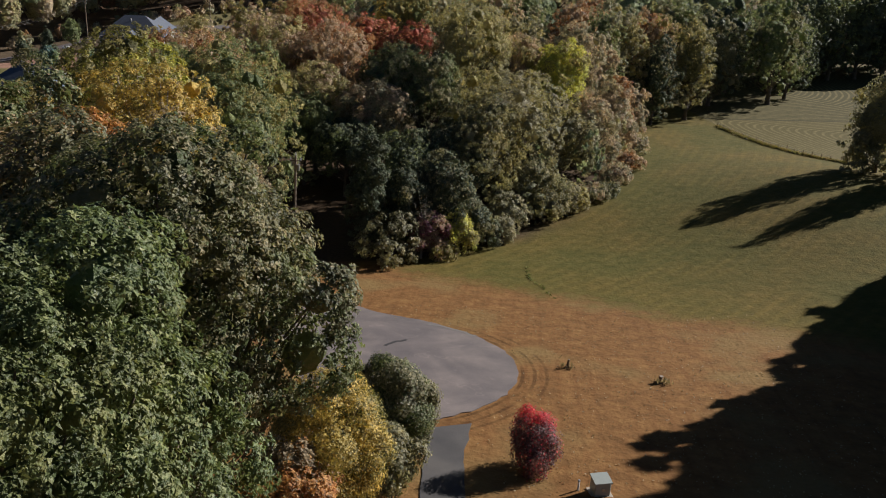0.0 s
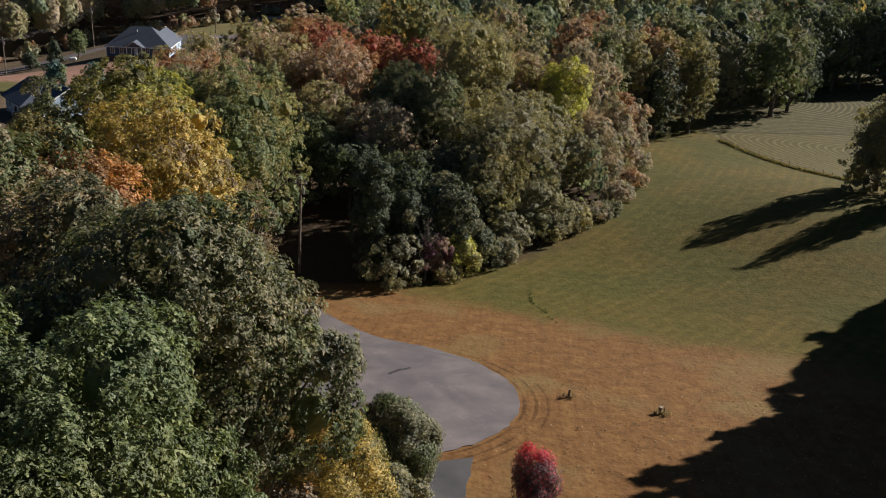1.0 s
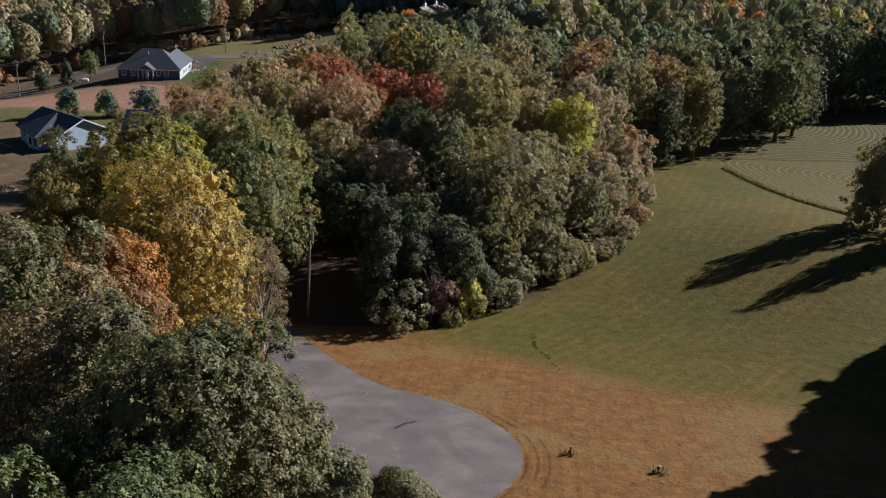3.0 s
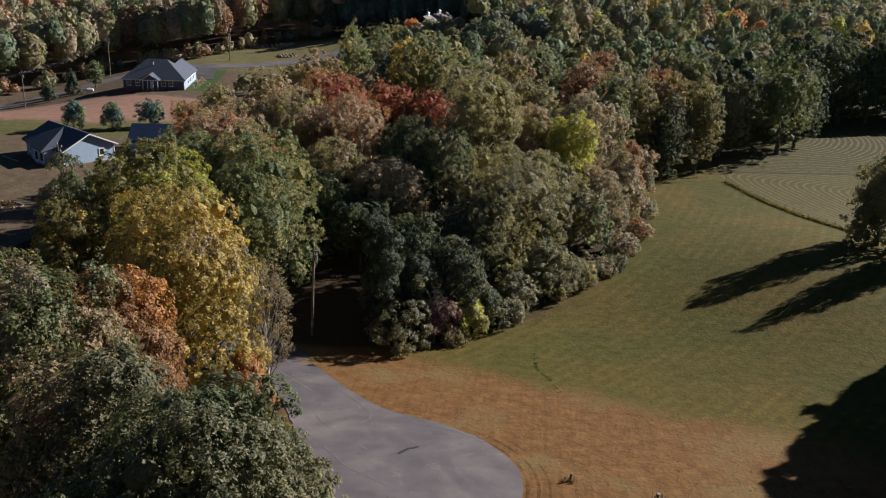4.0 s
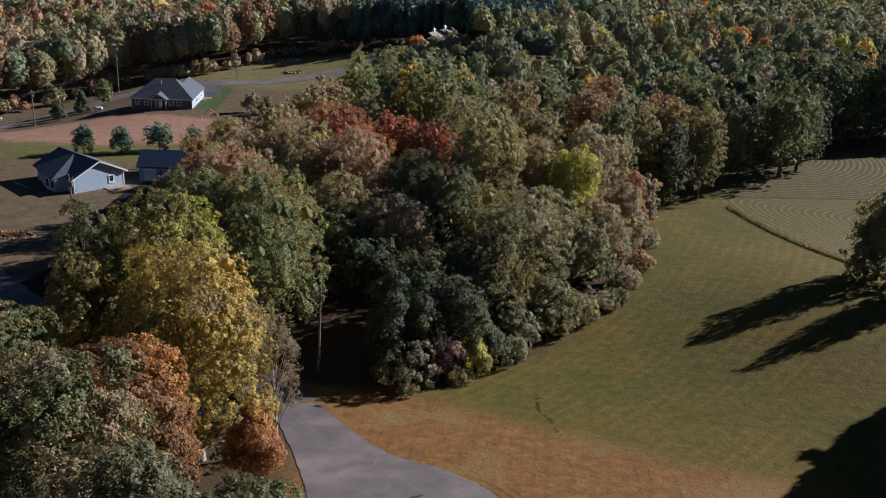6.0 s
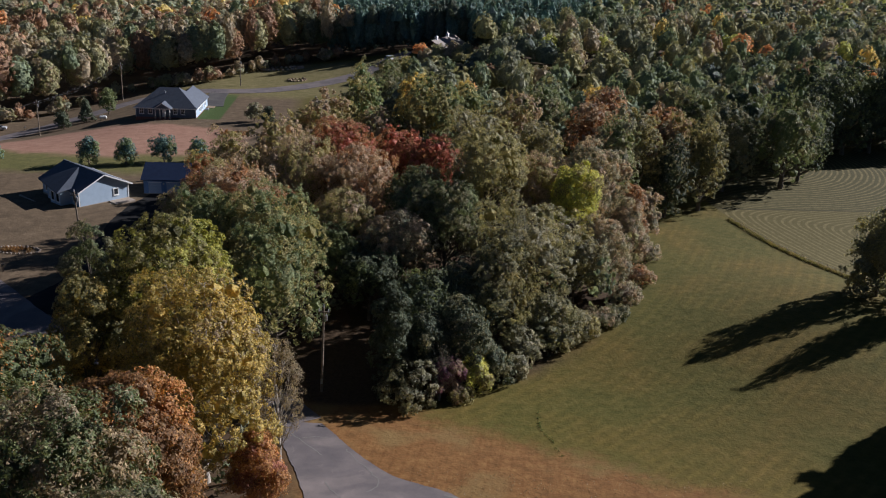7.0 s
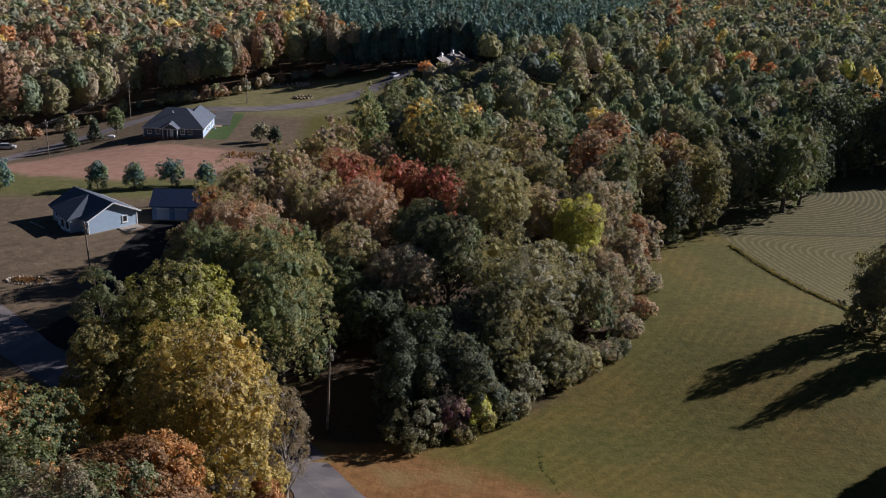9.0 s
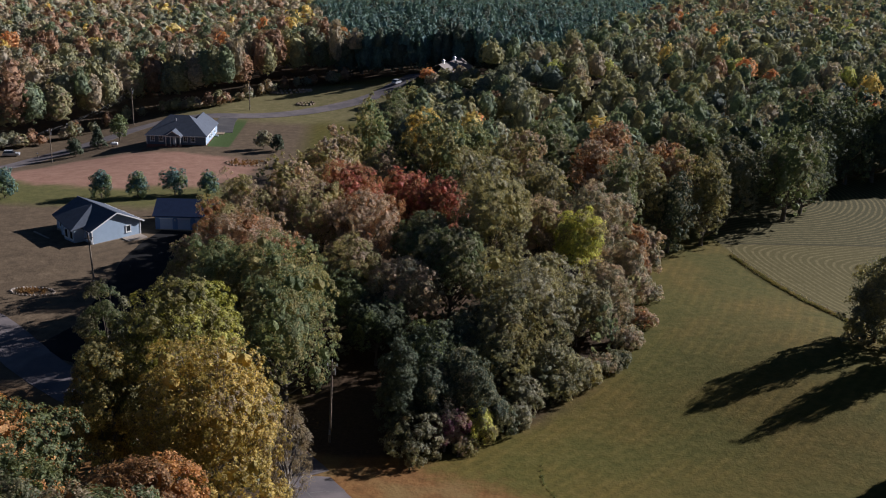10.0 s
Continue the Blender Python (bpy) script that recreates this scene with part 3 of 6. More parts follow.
land = mesh_of("ground", np.stack([GX, GY, ground_z(GX, GY)], -1).reshape(-1, 3), np.stack([gi, gi + 1, gi + 1 + len(gx), gi + len(gx)], 1), [GROUND], smooth_shade=True)
tagged(new("ground", land), "mown autumn field, dry brown verge and woodland floor", "ground", kind="structure")

# ---- roads ----
def turning_circle():
    """The worn turning circle with the road that leads out of it: a bulb on one side, a straight edge on the other."""
    ys = np.linspace(49.6, 87.0, 76)
    arc = -4.5 + np.sqrt(np.clip(11.6 ** 2 - (ys - 61.2) ** 2, 0, None))
    flare = np.interp(ys, [69.0, 72.5, 75.5, 80.5, 85.0, 87.0], [4.3, 0.8, -5.2, -9.2, -12.1, -13.5])
    right = np.where(ys < 69.0, arc, flare)
    left = np.interp(ys, [49.6, 52, 56, 63.5, 68, 73.7, 79, 86, 87], [0.6, -4.5, -8.2, -10.8, -11.9, -13.8, -15.9, -18.5, -19.2])
    return np.stack([left, ys], 1), np.stack([right, ys], 1)


L, R = turning_circle()
ribbon("road_turning_circle", L, R, ASPHALT, "worn grey asphalt turning circle with pale cracks", "road", 76, 14)
centre_ribbon("road_lane", [(-16.4, 86.6), (-20.5, 92.0), (-27, 97.0), (-36, 100.0), (-48, 103.0), (-58, 110.0), (-67, 118.5), (-80, 128), (-100, 137), (-140, 150)], 6.4, ASPHALT, "grey asphalt lane in the shade of the wood", "road", 90, 0.055)
ribbon("driveway_near", [(0.62, 49.7), (0.3, 46), (0.1, 42), (0.3, 36), (0.8, 28), (1.0, 5)], [(3.2, 50.6), (2.6, 46.6), (2.45, 42), (2.8, 36), (3.4, 28), (3.8, 5)], ASPHALT_FRESH, "dark newer asphalt driveway joining the turning circle", "driveway", 60, 5, 0.05)
centre_ribbon("driveway_garage", [(-56.5, 112.5), (-53, 122), (-54, 136), (-56, 150), (-56, 160), (-55.0, 168.3)], 8.5, ASPHALT_SHADED, "dark asphalt driveway up to the blue garage, blackened for tree shade", "driveway", 60, 0.05)
centre_ribbon("road_far", [(-128, 205), (-128.8, 225), (-128.1, 240), (-125.7, 251.7), (-121, 260), (-116, 268.5), (-111, 278), (-106.5, 287.5), (-99, 295), (-90.5, 297.5), (-81.6, 297), (-72.6, 298), (-63.8, 301), (-56.9, 304.9), (-48.2, 311.2), (-37.6, 320.1), (-30, 329), (-24, 342), (-20, 356)], 7.6, ASPHALT, "pale grey lane past the farther house", "road", 130, 0.08)
centre_ribbon("driveway_house", [(-78.3, 296), (-77.8, 290), (-76.8, 284), (-75.6, 277), (-74.4, 272.0)], 6.0, ASPHALT_FRESH, "dark asphalt driveway beside the slate house", "driveway", 40, 0.07)


# ---- single trees ----
SEED = iter(range(100, 2000))
# beside and below the camera
tree(-10.1, 17.8, 29.8, 6.3, "fresh", "tall leafy green oak tree, crown close by", next(SEED), 86000, 0.155, low=0.3, lobes=80, clump=0.27, tuft=30, core=True, second="green", share=0.3, wide=0.62, group="roadside trees")
tree(-8.7, 28.0, 29.6, 6.0, "oak", "tall oak with glossy dark green and bronze leaves", next(SEED), 86000, 0.17, low=0.34, lobes=80, clump=0.28, tuft=28, core=True, second="green", share=0.3, wide=0.62, group="roadside trees")
tree(-14.2, 33.0, 28.6, 5.0, "oak", "dark green oak with browning leaves", next(SEED), 34000, 0.22, low=0.3, lobes=50, core=True, second="tan", share=0.3, corners=3, wide=0.6, group="roadside trees")
tree(-21.4, 41.5, 28.8, 5.2, "green", "green and brown oak beside the lane", next(SEED), 32000, 0.23, low=0.3, lobes=50, core=True, second="tan", share=0.35, corners=3, wide=0.6, group="roadside trees")
tree(-27, 44, 25.0, 5.5, "green", "green oak with bronze tips", next(SEED), 32000, 0.264, low=0.3, lobes=32, second="oak", share=0.5, corners=3, wide=0.6, group="roadside trees")
tree(-21.4, 51.5, 24.0, 4.9, "russet", "russet and brown autumn tree", next(SEED), 40000, 0.22, low=0.3, lobes=50, core=True, second="orange", share=0.28, corners=3, wide=0.6, group="roadside trees")
tree(-36.5, 60, 22.6, 6.4, "green", "green tree with russet top", next(SEED), 30000, 0.25, low=0.25, lobes=46, core=True, second="orange", share=0.3, corners=3, wide=0.6, group="roadside trees")
tree(-31, 52, 22.0, 5.5, "oak", "dark green roadside oak", next(SEED), 28000, 0.264, low=0.25, lobes=30, second="green", share=0.5, corners=3, wide=0.6, group="roadside trees")
tree(-16.0, 66.0, 11.4, 2.5, "orange", "small orange and red maple beside the road", next(SEED), 18000, 0.194, low=0.15, lobes=30, core=True, second="red", share=0.3, corners=3, wide=0.6, group="roadside trees")
tree(-22.3, 72.0, 23.5, 7.4, "gold", "large rounded golden yellow tree", next(SEED), 46000, 0.235, clump=0.34, core=True, low=0.12, lobes=110, second="tan", share=0.14, twigs=True, corners=3, wide=0.6, group="roadside trees", bark=BARK_PALE)
tree(-28.8, 83.5, 24.6, 8.2, "lime", "broad yellow-green tree behind the golden one", next(SEED), 40000, 0.28, core=True, low=0.15, lobes=64, second="olive", share=0.45, corners=3, wide=0.6, group="roadside trees")
tree(-34.4, 77.0, 21.5, 4.3, "gold", "yellow and green tree beside the lane", next(SEED), 30000, 0.246, low=0.2, lobes=30, second="olive", share=0.5, corners=3, wide=0.6, group="roadside trees")
tree(-38.5, 89.0, 22.0, 3.2, "grey", "grey-green tree beside the shaded lane", next(SEED), 18000, 0.246, low=0.2, lobes=22, second="green", share=0.5, corners=3, wide=0.6, group="roadside trees")
tree(-15.8, 74.6, 16.3, 2.4, "tan", "nearly bare grey twiggy tree", next(SEED), 8400, 0.13, low=0.2, lobes=40, twigs=True, bark=BARK_PALE, corners=3, wide=0.6, group="roadside trees")
tree(-4.5, 38.5, 14.8, 3.0, "gold", "small golden tree above the driveway", next(SEED), 52000, 0.14, low=0.1, lobes=40, second="olive", share=0.3, twigs=True, corners=3, wide=0.55, group="roadside trees")
tree(-5.9, 35.4, 12.8, 2.6, "orange", "small orange autumn tree", next(SEED), 18000, 0.2, low=0.1, lobes=24, second="tan", share=0.3, corners=3, wide=0.6, group="roadside trees")
tree(-1.7, 45.4, 12.4, 2.2, "grey", "small grey-green pear tree by the driveway", next(SEED), 42000, 0.15, low=0.1, lobes=30, second="green", share=0.6, corners=3, wide=0.6, group="roadside trees")
tree(-2.0, 40.8, 10.6, 1.9, "grey", "low grey-green tree by the driveway", next(SEED), 14000, 0.2, low=0.1, lobes=20, second="olive", share=0.3, corners=3, wide=0.6, group="roadside trees")

# the wood beyond the turning circle
WOOD = "trees of the wood"
for row in (
    (-22.0, 104.0, 18.3, 6.2, "green", "olive", 0.3, 0.1, "green oak at the edge of the wood"),
    (-25.0, 111.5, 20.5, 6.6, "green", "olive", 0.45, 0.15, "green and olive oak in the wood"),
    (-32.2, 113.0, 18.8, 4.8, "green", "olive", 0.3, 0.15, "green tree at the edge of the wood"),
    (-32.0, 126.0, 19.0, 6.6, "russet", "tan", 0.4, 0.2, "pinkish russet tree in the wood"),
    (-38.0, 133.5, 18.0, 4.8, "russet", "olive", 0.5, 0.1, "russet and olive tree beside the driveway"),
    (-39.0, 122.0, 15.5, 4.2, "olive", "tan", 0.4, 0.1, "olive tree near the blue garage"),
    (-24.3, 139.5, 20.2, 6.0, "tan", "olive", 0.4, 0.2, "brown and olive tree in the wood"),
    (-19.4, 146.5, 21.5, 5.8, "russet", "red", 0.45, 0.3, "red maple in the wood"),
    (-15.2, 137.0, 20.0, 5.8, "tan", "russet", 0.3, 0.2, "brown autumn tree in the wood"),
    (-3.5, 151.5, 18.3, 4.6, "russet", "red", 0.5, 0.3, "red tree in the middle of the wood"),
    (-10.5, 155.0, 18.8, 4.6, "russet", "red", 0.5, 0.3, "dark red tree in the wood"),
    (-6.0, 134.5, 17.5, 4.8, "green", "oak", 0.5, 0.2, "dark green tree in the wood"),
    (-8.5, 123.0, 13.6, 4.6, "tan", "grey", 0.5, 0.2, "grey-brown tree in the wood"),
    (-17.5, 122.0, 12.0, 4.4, "green", "green", 0.4, 0.15, "olive tree low in the wood"),
    (-16.5, 126.5, 15.5, 4.6, "olive", "tan", 0.4, 0.2, "olive brown tree in the wood"),
    (4.8, 137.5, 23.3, 6.2, "olive", "grey", 0.35, 0.2, "tall olive-yellow tree in the wood"),
    (-1.0, 128.0, 17.5, 4.8, "green", "oak", 0.5, 0.2, "dark green oak in the wood"),
    (2.8, 160.0, 22.6, 6.0, "olive", "grey", 0.35, 0.2, "tall olive tree in the wood"),
    (-5.2, 176.5, 24.6, 6.0, "olive", "green", 0.4, 0.2, "tall green-olive tree in the wood"),
    (-21.4, 198.0, 24.2, 4.9, "fresh", "olive", 0.4, 0.1, "broad pale green tree at the clearing"),
    (-16.0, 172.0, 18.8, 5.2, "olive", "tan", 0.4, 0.2, "olive and brown tree in the wood"),
    (9.8, 120.0, 16.6, 7.0, "grey", "olive", 0.45, 0.15, "grey-olive tree with a rounded crown"),
    (6.2, 111.8, 14.6, 4.8, "oak", "olive", 0.4, 0.04, "olive tree at the edge of the field"),
    # cedar tone in the next rows puts the wood's deep shade into the leaves
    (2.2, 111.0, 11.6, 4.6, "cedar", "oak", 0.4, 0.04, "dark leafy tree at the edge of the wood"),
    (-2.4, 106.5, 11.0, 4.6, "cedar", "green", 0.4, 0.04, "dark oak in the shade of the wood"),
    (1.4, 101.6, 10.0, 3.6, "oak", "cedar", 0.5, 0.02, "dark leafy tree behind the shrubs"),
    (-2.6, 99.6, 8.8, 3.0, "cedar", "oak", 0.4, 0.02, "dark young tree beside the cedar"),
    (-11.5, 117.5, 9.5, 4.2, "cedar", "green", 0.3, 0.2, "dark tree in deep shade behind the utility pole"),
    (18.6, 137.3, 18.4, 3.7, "lime", "olive", 0.15, 0.25, "bright yellow-green poplar in the wood"),
    (13.0, 143.0, 18.6, 4.6, "olive", "tan", 0.5, 0.2, "olive and tan tree in the wood"),
    (22.0, 147.0, 19.8, 4.0, "tan", "grey", 0.5, 0.15, "grey-tan tall tree at the field's edge"),
    (25.5, 152.0, 18.2, 3.9, "grey", "tan", 0.5, 0.1, "tall grey-green tree at the field's edge"),
    (18.5, 128.0, 10.5, 4.4, "grey", "olive", 0.4, 0.1, "grey-leaved tree at the field's edge"),
    (12.6, 114.5, 6.2, 4.6, "oak", "olive", 0.3, 0.02, "low olive thicket tree at the field's edge"),
    (22.8, 133.0, 12.0, 4.0, "grey", "tan", 0.5, 0.05, "silvery tree at the field's edge"),
    (28.5, 145.5, 10.5, 3.4, "tan", "grey", 0.5, 0.02, "tan tree at the field's edge"),
    (31.5, 155.5, 10.5, 3.0, "tan", "russet", 0.4, 0.02, "brown tree at the field's edge"),
    (29.5, 169.0, 21.8, 4.4, "grey", "green", 0.5, 0.1, "tall grey-green tree in the wood"),
    (35.2, 163.0, 8.0, 2.8, "tan", "grey", 0.5, 0.02, "bare-looking tan tree at the field's corner"),
    (27.0, 184.0, 20.0, 5.0, "tan", "russet", 0.35, 0.2, "orange-brown tree in the wood"),
    (35.5, 178.5, 20.0, 4.2, "olive", "grey", 0.4, 0.25, "olive tree in the wood"),
    (43.8, 194.0, 18.0, 4.8, "russet", "tan", 0.4, 0.2, "russet tree in the wood"),
    (45.5, 190.0, 18.0, 4.6, "tan", "olive", 0.5, 0.1, "brown tree in the wood"),
    (51.5, 186.5, 18.0, 4.6, "oak", "olive", 0.5, 0.08, "dark olive oak at the field's corner"),
    # cedar tone here darkens the leaves for the shaded corner and hay field edge
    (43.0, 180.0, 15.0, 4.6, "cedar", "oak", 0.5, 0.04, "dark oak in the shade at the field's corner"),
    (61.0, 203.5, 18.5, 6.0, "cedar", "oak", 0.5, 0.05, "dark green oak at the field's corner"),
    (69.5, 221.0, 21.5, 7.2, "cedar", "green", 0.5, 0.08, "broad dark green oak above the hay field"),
    (76.0, 208.5, 22.3, 7.2, "green", "oak", 0.45, 0.04, "large dark green oak at the hay field"),
    (82.5, 216.0, 16.5, 5.0, "green", "cedar", 0.5, 0.04, "grey-green oak at the hay field"),
    (15.0, 168.0, 19.0, 5.0, "grey", "olive", 0.5, 0.2, "grey-green tree in the wood"),
    (11.0, 185.0, 20.5, 5.2, "tan", "olive", 0.5, 0.2, "tan and olive tree in the wood"),
    (0.5, 196.0, 20.5, 5.4, "olive", "green", 0.5, 0.2, "olive tree in the wood"),
    (18.0, 202.0, 19.5, 5.2, "green", "grey", 0.5, 0.2, "green tree in the wood"),
    (-10.0, 208.0, 20.0, 5.2, "olive", "gold", 0.3, 0.2, "yellow-olive tree in the wood"),
    (33.0, 206.0, 19.0, 5.2, "tan", "russet", 0.4, 0.2, "brown tree deep in the wood"),
    (54.0, 214.0, 18.8, 5.4, "green", "oak", 0.5, 0.2, "green oak deep in the wood"),
    (-18.5, 233.0, 19.5, 5.0, "green", "oak", 0.4, 0.08, "dark green tree at the clearing's edge"),
    (-16.5, 250.0, 19.0, 5.0, "olive", "green", 0.4, 0.08, "olive tree at the clearing's edge"),
    (-31.5, 157.0, 20.5, 5.6, "olive", "tan", 0.5, 0.1, "olive tree at the yard's edge"),
    (-37.0, 146.0, 19.0, 5.2, "tan", "olive", 0.5, 0.1, "tan and olive tree near the garage"),
    (-26.5, 190.0, 14.5, 4.4, "tan", "olive", 0.4, 0.1, "tan tree at the yard's edge"),
    (-26.0, 207.0, 12.5, 4.2, "tan", "olive", 0.4, 0.05, "thin brown tree at the yard's edge"),
    (-31.0, 213.0, 10.5, 4.0, "tan", "grey", 0.4, 0.05, "thin tan tree at the clearing"),
):
    tx, ty, tt, tr, k1, k2, sh, lo, lab = row
    near = ty < 150
    tree(tx, ty, tt, tr * 1.12, k1, lab, next(SEED), 15500 if near else 8200, 0.235 if near else 0.33, shape="dome" if lo <= 0.1 else "round", low=lo if lo <= 0.1 else lo + 0.15, lobes=64 if near else 46, second=k2, share=sh, group=WOOD, corners=3, wide=0.8)

# the wood's edge: cedar, shrubs and a bare snag
tree(-6.6, 96.5, 13.6, 2.7, "cedar", "dark red cedar at the edge of the wood", next(SEED), 9000, 0.3, shape="dome", low=0.02, lobes=46, group=WOOD)
SHRUBS = "shrubs along the wood"
for sx, sy, st, sr, k1, k2, n, lab in (
    (-4.4, 93.6, 5.8, 2.9, "grey", "grey", 7000, "round silvery green shrub at the field's edge"),
    (-0.2, 95.8, 5.2, 1.7, "tan", "wine", 3600, "dull wine-red and brown shrub at the field's edge"),
    (3.2, 97.8, 4.6, 1.8, "olive", "lime", 3800, "yellow-green shrub at the field's edge"),
    (1.6, 95.2, 1.5, 1.2, "olive", "tan", 1600, "low pale shrub at the field's edge"),
    (5.6, 100.8, 4.4, 2.1, "cedar", "oak", 3200, "dark green shrub at the field's edge"),
    (8.6, 102.8, 2.4, 1.3, "grey", "grey", 1800, "small silvery shrub at the field's edge"),
    (9.5, 107.5, 4.0, 2.6, "oak", "grey", 3400, "olive shrub at the field's edge"),
    (14.5, 110.8, 3.6, 2.4, "oak", "olive", 3000, "dark olive shrub at the field's edge"),
    (18.2, 115.0, 3.4, 2.3, "grey", "olive", 3000, "grey-green shrub at the field's edge"),
    (21.8, 119.2, 2.2, 1.9, "oak", "tan", 2200, "low olive shrub at the field's edge"),
    (24.3, 121.6, 1.7, 1.5, "oak", "cedar", 1800, "low dark shrub at the field's edge"),
    (26.6, 128.0, 3.0, 2.2, "tan", "grey", 2400, "tan shrub at the field's edge"),
    (29.8, 136.5, 2.6, 2.0, "tan", "russet", 2000, "reddish brown shrub at the field's edge"),
    (34.0, 149.0, 2.4, 2.0, "tan", "grey", 1800, "brown shrub at the field's edge"),
):
    tree(sx, sy, gz(sx, sy) + 0.86 * (st - gz(sx, sy)), sr * 1.22, k1, lab, next(SEED), n, 0.24, shape="dome", low=0.0, lobes=30, second=k2, share=0.4, corners=3, wide=0.8, category="shrub", group=SHRUBS, name="shrub", trunk=0.05)
tree(-0.8, 95.0, 7.4, 1.7, "tan", "bare pale snag among the shrubs", next(SEED), 60, 0.1, low=0.35, lobes=16, core=False, twigs=True, bark=BARK_PALE, group=SHRUBS, trunk=0.1)

# dark green oaks round the hay field; the cedar tone also paints their unlit side
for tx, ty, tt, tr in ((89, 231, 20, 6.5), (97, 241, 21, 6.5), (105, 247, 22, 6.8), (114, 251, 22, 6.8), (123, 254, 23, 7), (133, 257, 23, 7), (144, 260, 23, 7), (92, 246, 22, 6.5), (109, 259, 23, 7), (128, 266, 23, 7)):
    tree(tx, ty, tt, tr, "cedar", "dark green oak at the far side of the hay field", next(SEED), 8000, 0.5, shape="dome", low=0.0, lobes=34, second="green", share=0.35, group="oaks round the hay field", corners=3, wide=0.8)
for tx, ty, tt, tr in ((-27, 166, 20.5, 6.0), (-26, 181, 20.5, 5.6), (-31.0, 150.0, 20, 5.0), (-27.5, 174, 19.5, 5.0)):
    tree(tx, ty, tt, tr, "olive", "olive tree that shades the garage yard", next(SEED), 8000, 0.46, shape="dome", low=0.02, lobes=34, second="tan", share=0.5, group=WOOD, corners=3, wide=0.8)

# field trees and those past the field whose shade falls on the near lot
FIELD = "trees of the field"
tree(62.6, 125.6, 18.3, 4.5, "oak", "round dark green field tree with bronze side", next(SEED), 14000, 0.34, shape="egg", low=0.02, lobes=60, second="olive", share=0.35, group=FIELD)
tree(67.2, 117.8, 18.7, 4.1, "oak", "round dark field tree", next(SEED), 9000, 0.38, shape="egg", low=0.02, lobes=50, group=FIELD)
for tx, ty, tt, tr in ((48, 57.5, 25.5, 5.6), (49.8, 67.5, 27.8, 5.8), (56.3, 73.2, 28, 6.0), (62.8, 82.4, 27.6, 6.0), (68.6, 91, 28, 5.6), (74, 98.5, 26.5, 5.5), (81, 100.5, 26, 5.5), (45, 48.5, 26, 5.5), (54, 60, 29, 6), (52, 64.5, 29, 5.5), (47.5, 62, 27.5, 5), (60, 66, 30, 6), (64, 71, 29, 6), (74, 83, 29, 6), (86, 93, 28, 6), (94, 104, 25, 6)):
    tree(tx, ty, gz(tx, ty) + (0.96 if ty < 70 else 0.865) * (tt - gz(tx, ty)), tr, "oak", "tall dark oak beside the lot", next(SEED), 3200, 1.5, shape="dome", low=0.05, lobes=44, core=True, group="oaks beside the lot", corners=3, wide=0.8)
tree(6.5, 44.9, 9.45, 1.3, "crimson", "crimson burning bush with purple lower leaves on dry grass", next(SEED), 14000, 0.12, shape="dome", low=0.03, lobes=30, second="wine", share=0.84, second_low=True, corners=3, wide=0.7, category="shrub", group="", name="burning_bush", trunk=0.06, twigs=True)

# young conifers and small trees in the yards
YARD = "young pines in a row"
for tx, ty, hh, rr in ((-79.7, 190, 6.2, 2.6), (-72.2, 191.5, 6.0, 2.4), (-65.1, 195.6, 6.4, 2.8), (-57.9, 197.3, 5.6, 2.2), (-99.7, 186.7, 7.0, 2.8)):
    tree(tx, ty, gz(tx, ty) + hh, rr, "fresh", "young bushy green pine on the lawn", next(SEED), 3600, 0.3, shape="dome", low=0.08, lobes=40, second="pine", share=0.6, category="pine tree", group=YARD, name="pine_tree", trunk=0.11)
for tx, ty, hh, rr, k in ((-112.6, 253.4, 5.4, 2.1, "cedar"), (-109.2, 261.6, 7.4, 2.4, "cedar"), (-105.6, 269.9, 8.4, 2.5, "green"), (-57.7, 252.8, 5.4, 2.2, "grey"), (-53.2, 250.3, 5.2, 2.0, "cedar")):
    tree(tx, ty, gz(tx, ty) + hh, rr, k, "small dark evergreen tree in the yard", next(SEED), 2600, 0.36, shape="cone" if k == "cedar" and hh > 6 else "dome", low=0.1, lobes=24, group="small yard trees", trunk=0.1)

